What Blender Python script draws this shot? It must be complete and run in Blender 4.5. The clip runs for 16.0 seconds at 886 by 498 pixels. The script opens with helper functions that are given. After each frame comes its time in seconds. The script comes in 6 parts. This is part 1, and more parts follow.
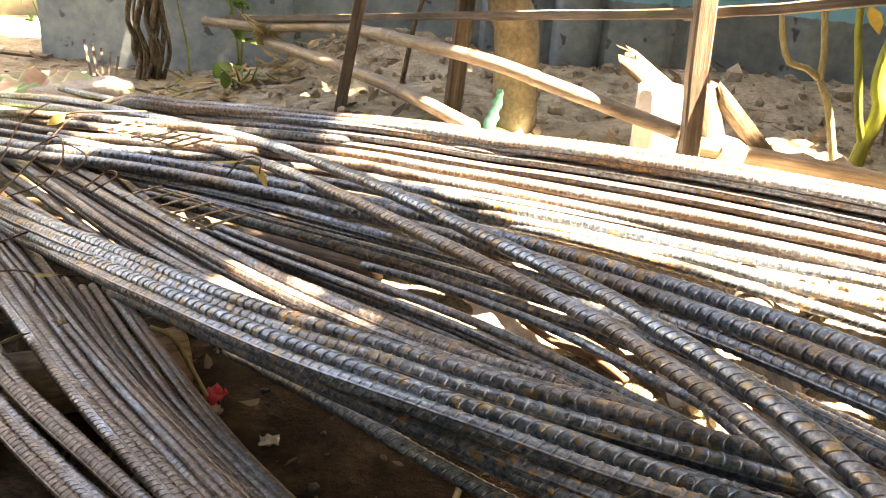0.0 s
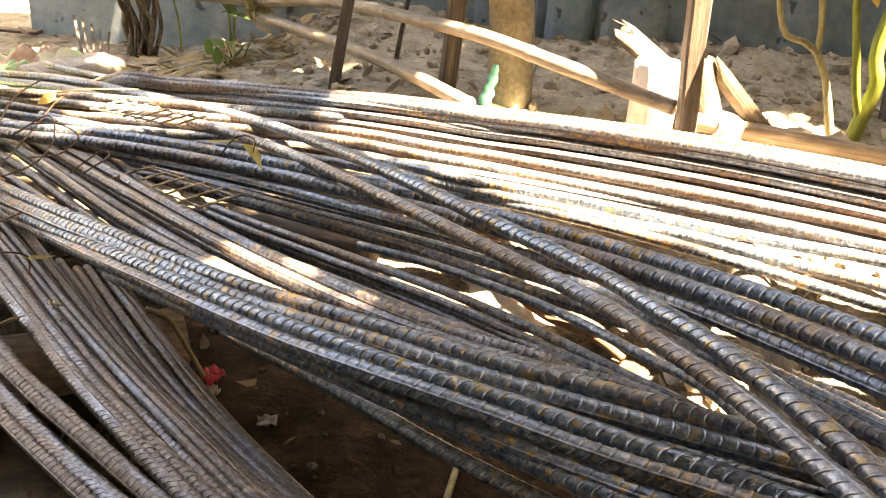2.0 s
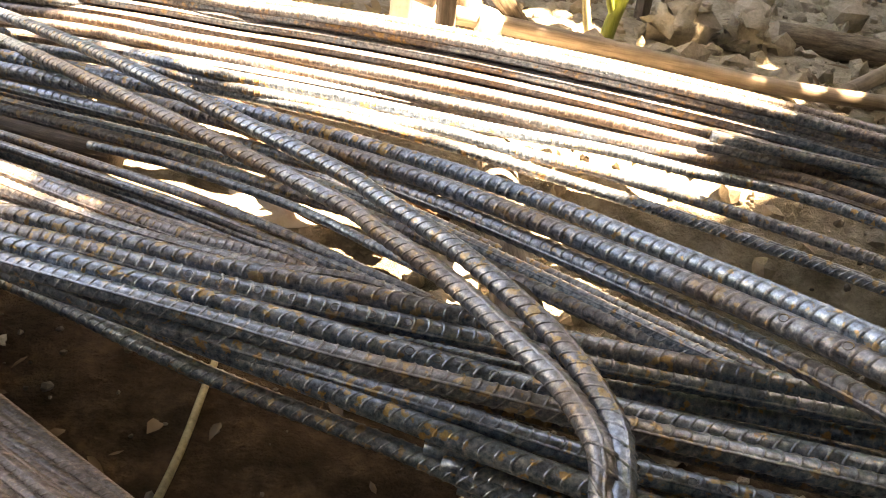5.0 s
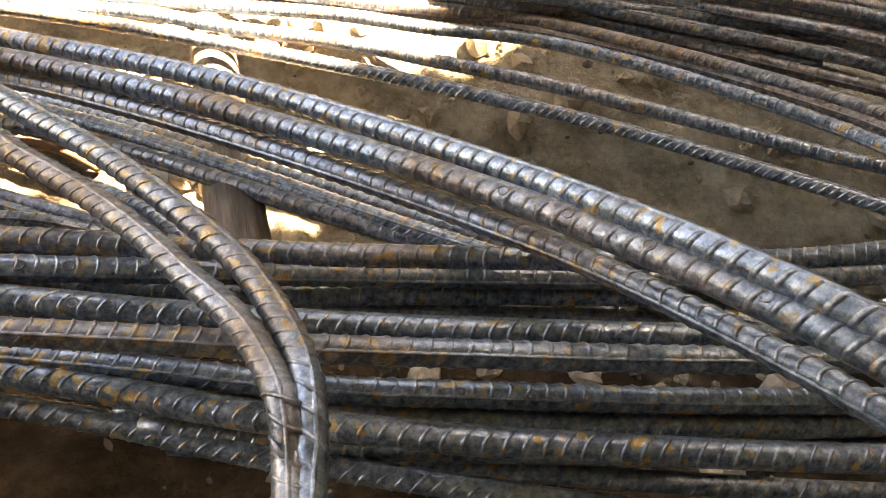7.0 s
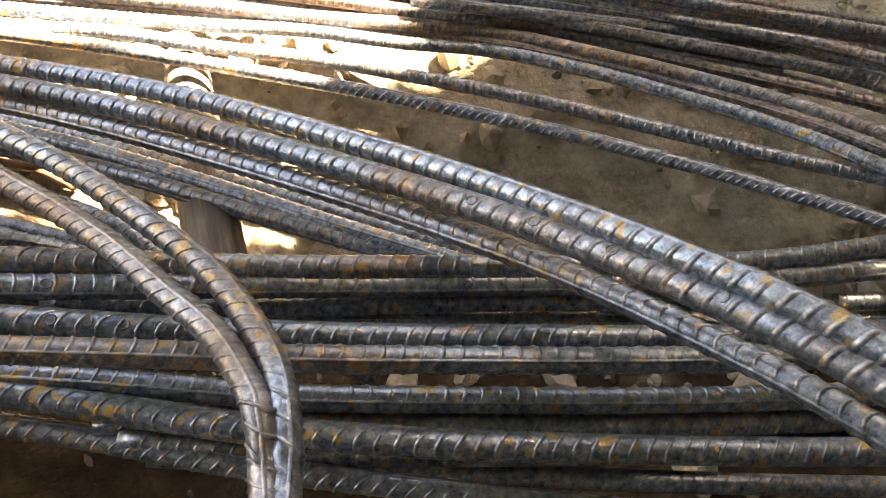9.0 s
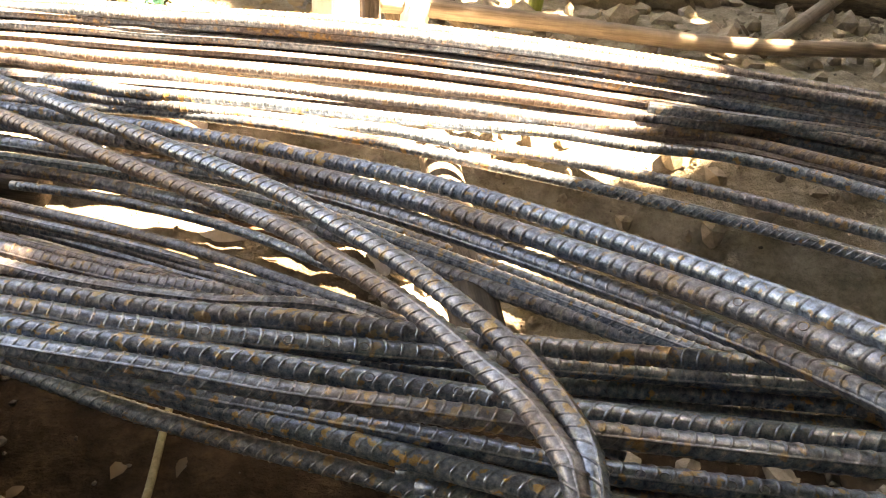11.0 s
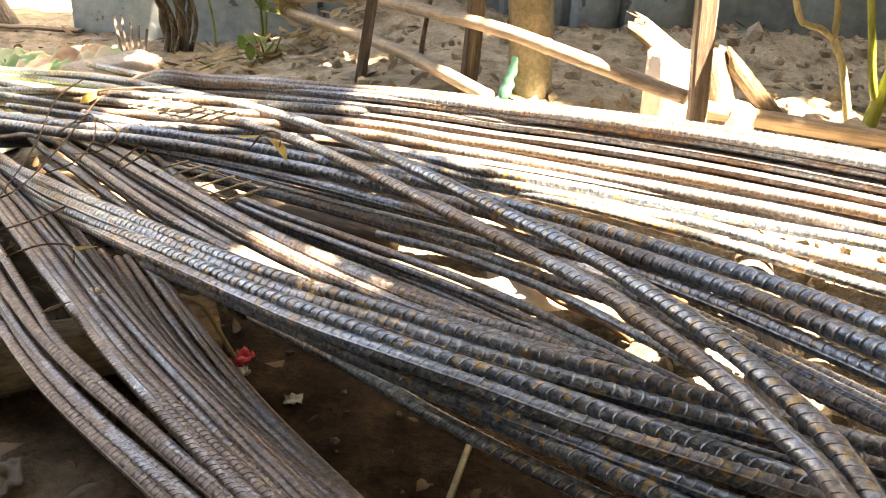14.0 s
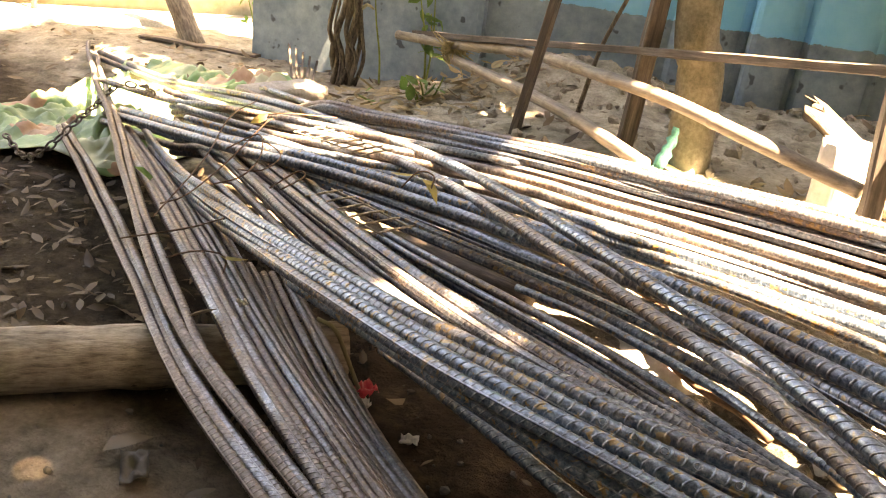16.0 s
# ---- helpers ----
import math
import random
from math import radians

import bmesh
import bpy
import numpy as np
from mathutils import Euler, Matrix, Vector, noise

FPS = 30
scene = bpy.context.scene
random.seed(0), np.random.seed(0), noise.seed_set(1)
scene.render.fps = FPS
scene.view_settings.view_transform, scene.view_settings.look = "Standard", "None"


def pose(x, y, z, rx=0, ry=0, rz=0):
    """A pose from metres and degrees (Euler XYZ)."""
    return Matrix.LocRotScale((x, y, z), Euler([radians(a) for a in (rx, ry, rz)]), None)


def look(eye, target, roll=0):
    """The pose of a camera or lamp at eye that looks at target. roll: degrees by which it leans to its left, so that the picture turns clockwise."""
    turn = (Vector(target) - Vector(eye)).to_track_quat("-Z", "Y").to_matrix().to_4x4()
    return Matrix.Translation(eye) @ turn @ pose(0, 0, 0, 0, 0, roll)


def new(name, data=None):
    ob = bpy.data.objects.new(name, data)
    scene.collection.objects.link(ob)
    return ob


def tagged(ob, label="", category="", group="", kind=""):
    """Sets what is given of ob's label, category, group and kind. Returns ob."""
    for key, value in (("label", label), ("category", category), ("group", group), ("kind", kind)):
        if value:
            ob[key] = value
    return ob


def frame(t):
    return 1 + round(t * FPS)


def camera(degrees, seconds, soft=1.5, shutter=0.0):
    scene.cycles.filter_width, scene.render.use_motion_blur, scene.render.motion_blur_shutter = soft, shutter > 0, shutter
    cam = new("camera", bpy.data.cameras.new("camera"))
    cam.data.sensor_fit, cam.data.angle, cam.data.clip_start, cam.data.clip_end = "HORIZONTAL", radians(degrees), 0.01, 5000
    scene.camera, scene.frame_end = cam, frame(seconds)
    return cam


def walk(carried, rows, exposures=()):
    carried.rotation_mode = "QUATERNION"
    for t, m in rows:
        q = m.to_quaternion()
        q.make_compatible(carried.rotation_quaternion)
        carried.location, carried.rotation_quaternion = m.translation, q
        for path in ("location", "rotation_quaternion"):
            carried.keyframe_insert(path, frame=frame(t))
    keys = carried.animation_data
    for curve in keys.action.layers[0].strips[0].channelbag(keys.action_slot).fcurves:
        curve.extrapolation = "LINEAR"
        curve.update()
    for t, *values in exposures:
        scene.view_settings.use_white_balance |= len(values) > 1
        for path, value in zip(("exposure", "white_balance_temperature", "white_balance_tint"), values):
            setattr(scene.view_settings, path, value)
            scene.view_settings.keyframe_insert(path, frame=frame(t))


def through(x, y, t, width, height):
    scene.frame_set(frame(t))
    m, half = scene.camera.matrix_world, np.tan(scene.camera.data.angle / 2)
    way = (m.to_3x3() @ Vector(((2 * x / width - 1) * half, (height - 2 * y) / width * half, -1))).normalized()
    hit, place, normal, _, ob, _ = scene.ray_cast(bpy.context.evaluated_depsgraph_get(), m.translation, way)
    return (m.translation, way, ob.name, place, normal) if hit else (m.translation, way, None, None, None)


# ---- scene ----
cam = camera(57.8, 16.0, soft=1.1)
EXPOSURES = [(0.0, 4.95, 14000, 25), (3.0, 4.97, 14000, 25), (5.5, 5.2, 14000, 25), (7.3, 5.42, 14000, 25), (8.6, 5.42, 14000, 25), (11.0, 5.15, 14000, 25), (13.0, 5.0, 14000, 25), (16.0, 4.94, 14000, 25)]
PATH = [
    (0, (0.028, 0.034, 1.125), (-0.019, 1.882, 0.363), 4.6),
    (0.5, (0.008, 0.027, 1.132), (-0.058, 1.872, 0.363), 4.6),
    (1, (0.004, 0.027, 1.126), (-0.067, 1.867, 0.346), 4.5),
    (1.5, (0.015, 0.038, 1.128), (-0.044, 1.87, 0.329), 4.4),
    (2, (0.026, 0.045, 1.133), (-0.005, 1.869, 0.312), 4.4),
    (2.5, (0.037, 0.046, 1.125), (0.051, 1.859, 0.281), 5.0),
    (3, (0.06, 0.045, 1.117), (0.123, 1.844, 0.244), 5.6),
    (5.5, (0.216, 0.093, 1.124), (0.797, 1.708, 0.097), 10.1),
    (6, (0.303, 0.148, 1.112), (1.001, 1.68, 0.032), 9.7),
    (6.5, (0.337, 0.173, 1.1), (1.132, 1.612, -0.04), 9.6),
    (7, (0.351, 0.181, 1.085), (1.207, 1.542, -0.104), 10.0),
    (7.5, (0.364, 0.184, 1.087), (1.261, 1.501, -0.122), 10.0),
    (8, (0.378, 0.182, 1.087), (1.301, 1.484, -0.117), 9.8),
    (10.5, (0.219, 0.121, 1.152), (0.916, 1.667, 0.092), 7.3),
    (11, (0.163, 0.123, 1.169), (0.728, 1.734, 0.127), 5.6),
    (11.5, (0.123, 0.113, 1.176), (0.545, 1.784, 0.161), 3.9),
    (12, (0.078, 0.098, 1.179), (0.367, 1.818, 0.201), 2.6),
    (12.5, (0.061, 0.083, 1.177), (0.237, 1.839, 0.235), 1.9),
    (13, (0.055, 0.078, 1.17), (0.131, 1.855, 0.256), 1.4),
    (13.5, (0.051, 0.037, 1.175), (0.025, 1.828, 0.286), 1.7),
    (14, (0.085, -0.04, 1.18), (-0.038, 1.763, 0.324), 2.7),
    (14.5, (0.075, -0.068, 1.166), (-0.122, 1.746, 0.346), 4.4),
    (15, (0.061, -0.069, 1.17), (-0.222, 1.744, 0.374), 6.0),
    (15.5, (0.037, -0.044, 1.158), (-0.333, 1.765, 0.389), 7.1),
    (16, (0.036, -0.03, 1.174), (-0.401, 1.766, 0.409), 7.1),
]
walk(cam, [(t, look(eye, target, roll)) for t, eye, target, roll in PATH], EXPOSURES)

# ---------------------------------------------------------------- light
SUN_DIR = Vector((0.42, -0.2, 1.0)).normalized()
world = bpy.data.worlds.new("sky")
scene.world = world
world.use_nodes = True
wn = world.node_tree
sky = wn.nodes.new("ShaderNodeTexSky")
sky.sky_type = "NISHITA"
sky.sun_disc = False
sky.sun_elevation = math.asin(SUN_DIR.z)
sky.sun_rotation = math.atan2(SUN_DIR.x, SUN_DIR.y)
wn.links.new(sky.outputs[0], wn.nodes["Background"].inputs[0])
wn.nodes["Background"].inputs[1].default_value = 0.085
sun = new("sun", bpy.data.lights.new("sun", "SUN"))
sun.data.energy, sun.data.angle, sun.data.color = 5.0, radians(0.53), (1.0, 0.94, 0.85)
sun.matrix_world = look(SUN_DIR * 20, (0, 0, 0))


# ---------------------------------------------------------------- materials
def mat(name):
    m = bpy.data.materials.new(name)
    m.use_nodes = True
    return m, m.node_tree, m.node_tree.nodes["Principled BSDF"]


def node(nt, kind, **values):
    n = nt.nodes.new("ShaderNode" + kind)
    for k, v in values.items():
        n.inputs[k.replace("_", " ")].default_value = v
    return n


def noise_of(nt, vec, scale, detail=4.0, rough=0.6):
    n = node(nt, "TexNoise", Scale=scale, Detail=detail, Roughness=rough)
    nt.links.new(vec, n.inputs["Vector"])
    return n.outputs["Fac"]


def ramp(nt, fac, *stops):
    r = nt.nodes.new("ShaderNodeValToRGB")
    while len(r.color_ramp.elements) < len(stops):
        r.color_ramp.elements.new(0.5)
    for e, (p, c) in zip(r.color_ramp.elements, stops):
        e.position, e.color = p, (*c, 1) if len(c) == 3 else c
    nt.links.new(fac, r.inputs[0])
    return r.outputs[0]


def mix(nt, fac, a, b, kind="MIX"):
    m = nt.nodes.new("ShaderNodeMix")
    m.data_type, m.blend_type = "RGBA", kind
    for sock, v in ((m.inputs[0], fac), (m.inputs[6], a), (m.inputs[7], b)):
        if isinstance(v, bpy.types.NodeSocket):
            nt.links.new(v, sock)
        elif isinstance(v, tuple):
            sock.default_value = (*v, 1)
        else:
            sock.default_value = v
    return m.outputs[2]


def arith(nt, op, a, b=0.0):
    m = nt.nodes.new("ShaderNodeMath")
    m.operation = op
    for sock, v in ((m.inputs[0], a), (m.inputs[1], b)):
        if isinstance(v, bpy.types.NodeSocket):
            nt.links.new(v, sock)
        else:
            sock.default_value = v
    return m.outputs[0]


def bump(nt, bsdf, height, strength, distance):
    b = node(nt, "Bump", Strength=strength, Distance=distance)
    nt.links.new(height, b.inputs["Height"])
    nt.links.new(b.outputs[0], bsdf.inputs["Normal"])


def position(nt):
    return nt.nodes.new("ShaderNodeNewGeometry").outputs["Position"]


def moved(nt, vec, amount):
    """The place shifted by the object's own random number, so that repeats differ."""
    v = nt.nodes.new("ShaderNodeVectorMath")
    v.operation = "ADD"
    info = nt.nodes.new("ShaderNodeObjectInfo")
    nt.links.new(vec, v.inputs[0])
    nt.links.new(arith(nt, "MULTIPLY", info.outputs["Random"], amount), v.inputs[1])
    return v.outputs[0], info.outputs["Random"]


def speckled(name, dark, mid, light, scale, rough=0.85, relief=0.4, distance=0.01, fine=8.0, spec=0.3):
    """Earth, stone, bark and the like: three tones at two scales, with relief."""
    m, nt, b = mat(name)
    p, _ = moved(nt, position(nt), 7.0)
    big = noise_of(nt, p, scale, 5)
    small = noise_of(nt, p, scale * fine, 6, 0.7)
    c = ramp(nt, big, (0.3, dark), (0.5, mid), (0.72, light))
    c = mix(nt, 0.55, c, ramp(nt, small, (0.3, dark), (0.7, light)))
    nt.links.new(c, b.inputs["Base Color"])
    b.inputs["Roughness"].default_value = rough
    b.inputs["Specular IOR Level"].default_value = spec
    h = arith(nt, "ADD", arith(nt, "MULTIPLY", big, 0.6), small)
    bump(nt, b, h, relief, distance)
    return m


def make_steel():
    """Hot-rolled bar: blue-grey mill scale, brown film, dusty tops with painted light, orange rust in spots."""
    m, nt, b = mat("rolled_steel")
    own = nt.nodes.new("ShaderNodeAttribute")
    own.attribute_name = "bar"
    rnd = own.outputs["Fac"]
    shift = nt.nodes.new("ShaderNodeVectorMath")
    shift.operation = "ADD"
    nt.links.new(position(nt), shift.inputs[0])
    nt.links.new(arith(nt, "MULTIPLY", rnd, 13.0), shift.inputs[1])
    p = shift.outputs[0]
    rib = nt.nodes.new("ShaderNodeAttribute")
    rib.attribute_name = "rib"
    big = noise_of(nt, p, 3.5, 3)
    mid = noise_of(nt, p, 55.0, 3, 0.5)
    grit = noise_of(nt, p, 90.0, 4, 0.7)
    fine = noise_of(nt, p, 320.0, 4, 0.7)
    scale_c = ramp(nt, grit, (0.3, (0.03, 0.047, 0.07)), (0.52, (0.165, 0.24, 0.325)), (0.75, (0.46, 0.53, 0.6)))
    brown = ramp(nt, grit, (0.3, (0.034, 0.018, 0.011)), (0.55, (0.13, 0.078, 0.052)), (0.75, (0.32, 0.21, 0.145)))
    amount = arith(nt, "ADD", arith(nt, "MULTIPLY", rnd, 0.5), big)
    film = ramp(nt, amount, (0.57, (0, 0, 0)), (0.84, (1, 1, 1)))
    c = mix(nt, arith(nt, "MULTIPLY", film, 0.75), scale_c, brown)
    # dusty pale on what faces up, with light from above painted in
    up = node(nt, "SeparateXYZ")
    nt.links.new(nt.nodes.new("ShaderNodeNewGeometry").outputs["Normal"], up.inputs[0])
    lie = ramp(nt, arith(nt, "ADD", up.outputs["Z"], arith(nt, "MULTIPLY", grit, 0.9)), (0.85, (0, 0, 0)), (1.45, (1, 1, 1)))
    lit_dust = arith(nt, "MULTIPLY", lie, arith(nt, "ADD", 0.12, arith(nt, "MULTIPLY", rnd, 0.06)))
    c = mix(nt, lit_dust, c, (0.46, 0.41, 0.37))
    c = mix(nt, arith(nt, "MULTIPLY", rib.outputs["Fac"], 0.1), c, (0.36, 0.28, 0.22))
    spot = ramp(nt, arith(nt, "ADD", mid, arith(nt, "MULTIPLY", big, 0.36)), (0.775, (0, 0, 0)), (0.825, (1, 1, 1)))
    spot = arith(nt, "MULTIPLY", spot, arith(nt, "MAXIMUM", 0.0, arith(nt, "SUBTRACT", 1.0, arith(nt, "MULTIPLY", rnd, 1.4))))
    c = mix(nt, arith(nt, "MULTIPLY", spot, 0.7), c, ramp(nt, fine, (0.3, (0.36, 0.18, 0.04)), (0.65, (0.62, 0.4, 0.12))))
    nt.links.new(c, b.inputs["Base Color"])
    rust = arith(nt, "MAXIMUM", arith(nt, "MAXIMUM", spot, lit_dust), arith(nt, "MULTIPLY", film, 0.85))
    nt.links.new(arith(nt, "ADD", 0.33, arith(nt, "MULTIPLY", rust, 0.14)), b.inputs["Roughness"])
    nt.links.new(arith(nt, "SUBTRACT", 0.75, arith(nt, "MULTIPLY", rust, 0.4)), b.inputs["Metallic"])
    b.inputs["Specular IOR Level"].default_value = 0.5
    bump(nt, b, arith(nt, "ADD", fine, arith(nt, "MULTIPLY", grit, 1.2)), 0.3, 0.0012)
    return m


def make_wall():
    """Cement render with stains below, sky-blue paint above an uneven line."""
    m, nt, b = mat("painted_wall")
    p = position(nt)
    xyz = node(nt, "SeparateXYZ")
    nt.links.new(p, xyz.inputs[0])
    big, small = noise_of(nt, p, 1.7, 6, 0.65), noise_of(nt, p, 14.0, 6, 0.7)
    grey = ramp(nt, big, (0.28, (0.06, 0.105, 0.15)), (0.5, (0.225, 0.345, 0.45)), (0.7, (0.43, 0.57, 0.66)))
    grey = mix(nt, 0.45, grey, ramp(nt, small, (0.3, (0.06, 0.095, 0.13)), (0.72, (0.33, 0.42, 0.49))))
    drop = ramp(nt, noise_of(nt, p, 9.0, 2), (0.66, (0, 0, 0)), (0.7, (1, 1, 1)))
    grey = mix(nt, arith(nt, "MULTIPLY", drop, 0.75), grey, (0.035, 0.04, 0.05))
    blue = ramp(nt, big, (0.3, (0.09, 0.52, 0.84)), (0.7, (0.26, 0.7, 0.92)))
    line = arith(nt, "ADD", xyz.outputs["Z"], arith(nt, "MULTIPLY", small, 0.06))
    c = mix(nt, arith(nt, "GREATER_THAN", line, 0.82), grey, blue)
    nt.links.new(c, b.inputs["Base Color"])
    b.inputs["Roughness"].default_value = 0.8
    bump(nt, b, arith(nt, "ADD", small, big), 0.4, 0.01)
    return m


def make_leaf(name, *tones, through=0.35):
    m, nt, b = mat(name)
    p = position(nt)
    geo = nt.nodes.new("ShaderNodeNewGeometry")
    c = ramp(nt, geo.outputs["Random Per Island"], *[(i / max(1, len(tones) - 1), t) for i, t in enumerate(tones)])
    c = mix(nt, 0.3, c, ramp(nt, noise_of(nt, p, 60.0, 4), (0.3, (0.02, 0.02, 0.01)), (0.7, tones[-1])))
    nt.links.new(c, b.inputs["Base Color"])
    b.inputs["Roughness"].default_value = 0.6
    tr = node(nt, "BsdfTranslucent")
    nt.links.new(c, tr.inputs[0])
    ms = nt.nodes.new("ShaderNodeMixShader")
    ms.inputs[0].default_value = through
    out = nt.nodes["Material Output"]
    nt.links.new(b.outputs[0], ms.inputs[1])
    nt.links.new(tr.outputs[0], ms.inputs[2])
    nt.links.new(ms.outputs[0], out.inputs[0])
    return m


def make_wood(name, dark, mid, light, stretch=(1, 1, 12), scale=14.0, rough=0.75, relief=0.5, spots=True):
    """Wood with fibre along the object's own z."""
    m, nt, b = mat(name)
    tc = nt.nodes.new("ShaderNodeTexCoord").outputs["Object"]
    p, rnd = moved(nt, tc, 5.0)
    sc = nt.nodes.new("ShaderNodeVectorMath")
    sc.operation = "DIVIDE"
    nt.links.new(p, sc.inputs[0])
    sc.inputs[1].default_value = stretch
    fib = noise_of(nt, sc.outputs[0], scale * 5, 5, 0.7)
    blot = noise_of(nt, p, scale * 0.6, 4)
    c = ramp(nt, fib, (0.3, dark), (0.52, mid), (0.75, light))
    if spots:
        c = mix(nt, ramp(nt, blot, (0.45, (0, 0, 0)), (0.75, (0.8, 0.8, 0.8))), c, dark)
    nt.links.new(c, b.inputs["Base Color"])
    b.inputs["Roughness"].default_value = rough
    bump(nt, b, fib, relief, 0.006)
    return m


def make_earth():
    """Trodden brown soil in the yard, grey sandy spoil along the wall."""
    m, nt, b = mat("dry_earth")
    p = position(nt)
    xyz = node(nt, "SeparateXYZ")
    nt.links.new(p, xyz.inputs[0])
    big, mid, small = noise_of(nt, p, 1.6, 5), noise_of(nt, p, 8.0, 5, 0.65), noise_of(nt, p, 45.0, 6, 0.7)
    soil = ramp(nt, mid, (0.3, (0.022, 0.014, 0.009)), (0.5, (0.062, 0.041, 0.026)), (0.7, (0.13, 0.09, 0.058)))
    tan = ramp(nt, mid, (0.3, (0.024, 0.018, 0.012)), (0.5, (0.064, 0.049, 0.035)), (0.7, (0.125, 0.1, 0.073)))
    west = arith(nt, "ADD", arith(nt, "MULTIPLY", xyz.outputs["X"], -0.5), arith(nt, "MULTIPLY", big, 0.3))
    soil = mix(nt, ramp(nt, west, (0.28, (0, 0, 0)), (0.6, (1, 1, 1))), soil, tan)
    # paler soil at the near left, its partial sun put into the colour
    pale = ramp(nt, mid, (0.3, (0.15, 0.122, 0.09)), (0.5, (0.31, 0.26, 0.2)), (0.7, (0.46, 0.395, 0.315)))
    near = arith(nt, "SUBTRACT", arith(nt, "MULTIPLY", xyz.outputs["X"], -0.45), arith(nt, "MULTIPLY", xyz.outputs["Y"], 1.0))
    near = arith(nt, "ADD", near, arith(nt, "MULTIPLY", big, 0.35))
    soil = mix(nt, ramp(nt, arith(nt, "ADD", near, 1.1), (0.32, (0, 0, 0)), (0.5, (1, 1, 1))), soil, pale)
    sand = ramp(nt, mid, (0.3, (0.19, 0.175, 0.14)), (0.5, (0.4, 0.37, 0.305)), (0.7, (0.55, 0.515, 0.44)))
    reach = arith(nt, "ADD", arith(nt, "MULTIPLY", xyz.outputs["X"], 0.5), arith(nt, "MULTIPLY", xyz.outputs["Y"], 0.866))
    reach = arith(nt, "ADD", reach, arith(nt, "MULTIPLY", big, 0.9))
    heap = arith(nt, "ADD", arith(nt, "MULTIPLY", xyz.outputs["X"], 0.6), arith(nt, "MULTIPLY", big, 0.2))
    # keeps the ground dark under the near bars: shade put into the colour
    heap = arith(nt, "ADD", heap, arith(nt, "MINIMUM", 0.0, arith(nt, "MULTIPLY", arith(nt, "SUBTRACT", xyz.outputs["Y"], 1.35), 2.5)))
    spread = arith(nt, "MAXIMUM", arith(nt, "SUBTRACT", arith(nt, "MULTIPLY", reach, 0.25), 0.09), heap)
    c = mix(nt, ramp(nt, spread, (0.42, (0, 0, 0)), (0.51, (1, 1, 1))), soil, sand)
    c = mix(nt, 0.55, c, ramp(nt, small, (0.3, (0.3, 0.29, 0.28)), (0.7, (1.0, 1.0, 1.0))), "MULTIPLY")
    nt.links.new(c, b.inputs["Base Color"])
    b.inputs["Roughness"].default_value = 0.95
    b.inputs["Specular IOR Level"].default_value = 0.15
    bump(nt, b, arith(nt, "ADD", mid, arith(nt, "MULTIPLY", small, 0.8)), 0.9, 0.03)
    return m


def make_sheet():
    """Printed plastic sacking: pale and leaf green with pink and white patches."""
    m, nt, b = mat("printed_sacking")
    p = position(nt)
    v = node(nt, "TexVoronoi", Scale=5.5)
    wob = mix(nt, 0.12, p, node_color(nt, p))
    nt.links.new(wob, v.inputs["Vector"])
    sep = node(nt, "SeparateColor")
    nt.links.new(v.outputs["Color"], sep.inputs[0])
    c = ramp(nt, sep.outputs[0], (0.0, (0.1, 0.34, 0.12)), (0.3, (0.3, 0.5, 0.24)), (0.55, (0.05, 0.2, 0.08)), (0.78, (0.6, 0.64, 0.48)), (0.93, (0.5, 0.2, 0.16)))
    c = mix(nt, 0.35, c, ramp(nt, noise_of(nt, p, 9, 5), (0.35, (0.1, 0.22, 0.1)), (0.65, (0.45, 0.58, 0.36))))
    nt.links.new(c, b.inputs["Base Color"])
    b.inputs["Roughness"].default_value = 0.38
    bump(nt, b, noise_of(nt, p, 30, 5), 0.4, 0.01)
    return m


def node_color(nt, p):
    n = node(nt, "TexNoise", Scale=6.0, Detail=3.0)
    nt.links.new(p, n.inputs["Vector"])
    return n.outputs["Color"]


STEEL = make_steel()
WALL = make_wall()
EARTH = make_earth()
CLOD = speckled("earth_clod", (0.19, 0.165, 0.135), (0.33, 0.3, 0.25), (0.45, 0.41, 0.35), 9.0, 0.95, 0.7, 0.012, 7.0, 0.15)
CONCRETE = speckled("worn_concrete", (0.2, 0.19, 0.17), (0.36, 0.34, 0.31), (0.5, 0.48, 0.44), 7.0, 0.9, 0.5, 0.006)
DULL = speckled("weathered_cement", (0.06, 0.055, 0.05), (0.12, 0.11, 0.1), (0.2, 0.19, 0.17), 2.0, 0.9, 0.4, 0.01)
PALE = speckled("pale_plaster", (0.45, 0.43, 0.4), (0.62, 0.6, 0.57), (0.75, 0.73, 0.7), 5.0, 0.85, 0.4, 0.006)
BARK = speckled("smooth_bark", (0.09, 0.085, 0.06), (0.2, 0.185, 0.135), (0.34, 0.32, 0.25), 11.0, 0.85, 0.5, 0.008, 5.0)
ROUGH_BARK = make_wood("rough_bark", (0.05, 0.04, 0.03), (0.17, 0.14, 0.11), (0.33, 0.28, 0.22), (1, 1, 5), 16.0, 0.9, 1.0)
TIMBER = make_wood("weathered_timber", (0.03, 0.026, 0.024), (0.1, 0.083, 0.072), (0.2, 0.17, 0.15), (1, 1, 14))
BAMBOO = make_wood("dry_bamboo", (0.1, 0.08, 0.065), (0.27, 0.225, 0.185), (0.4, 0.345, 0.29), (1, 1, 20), 12.0, 0.5, 0.25)
GREENSTEM = make_wood("green_stem", (0.09, 0.12, 0.02), (0.2, 0.26, 0.05), (0.33, 0.36, 0.12), (1, 1, 8), 14.0, 0.55, 0.2)
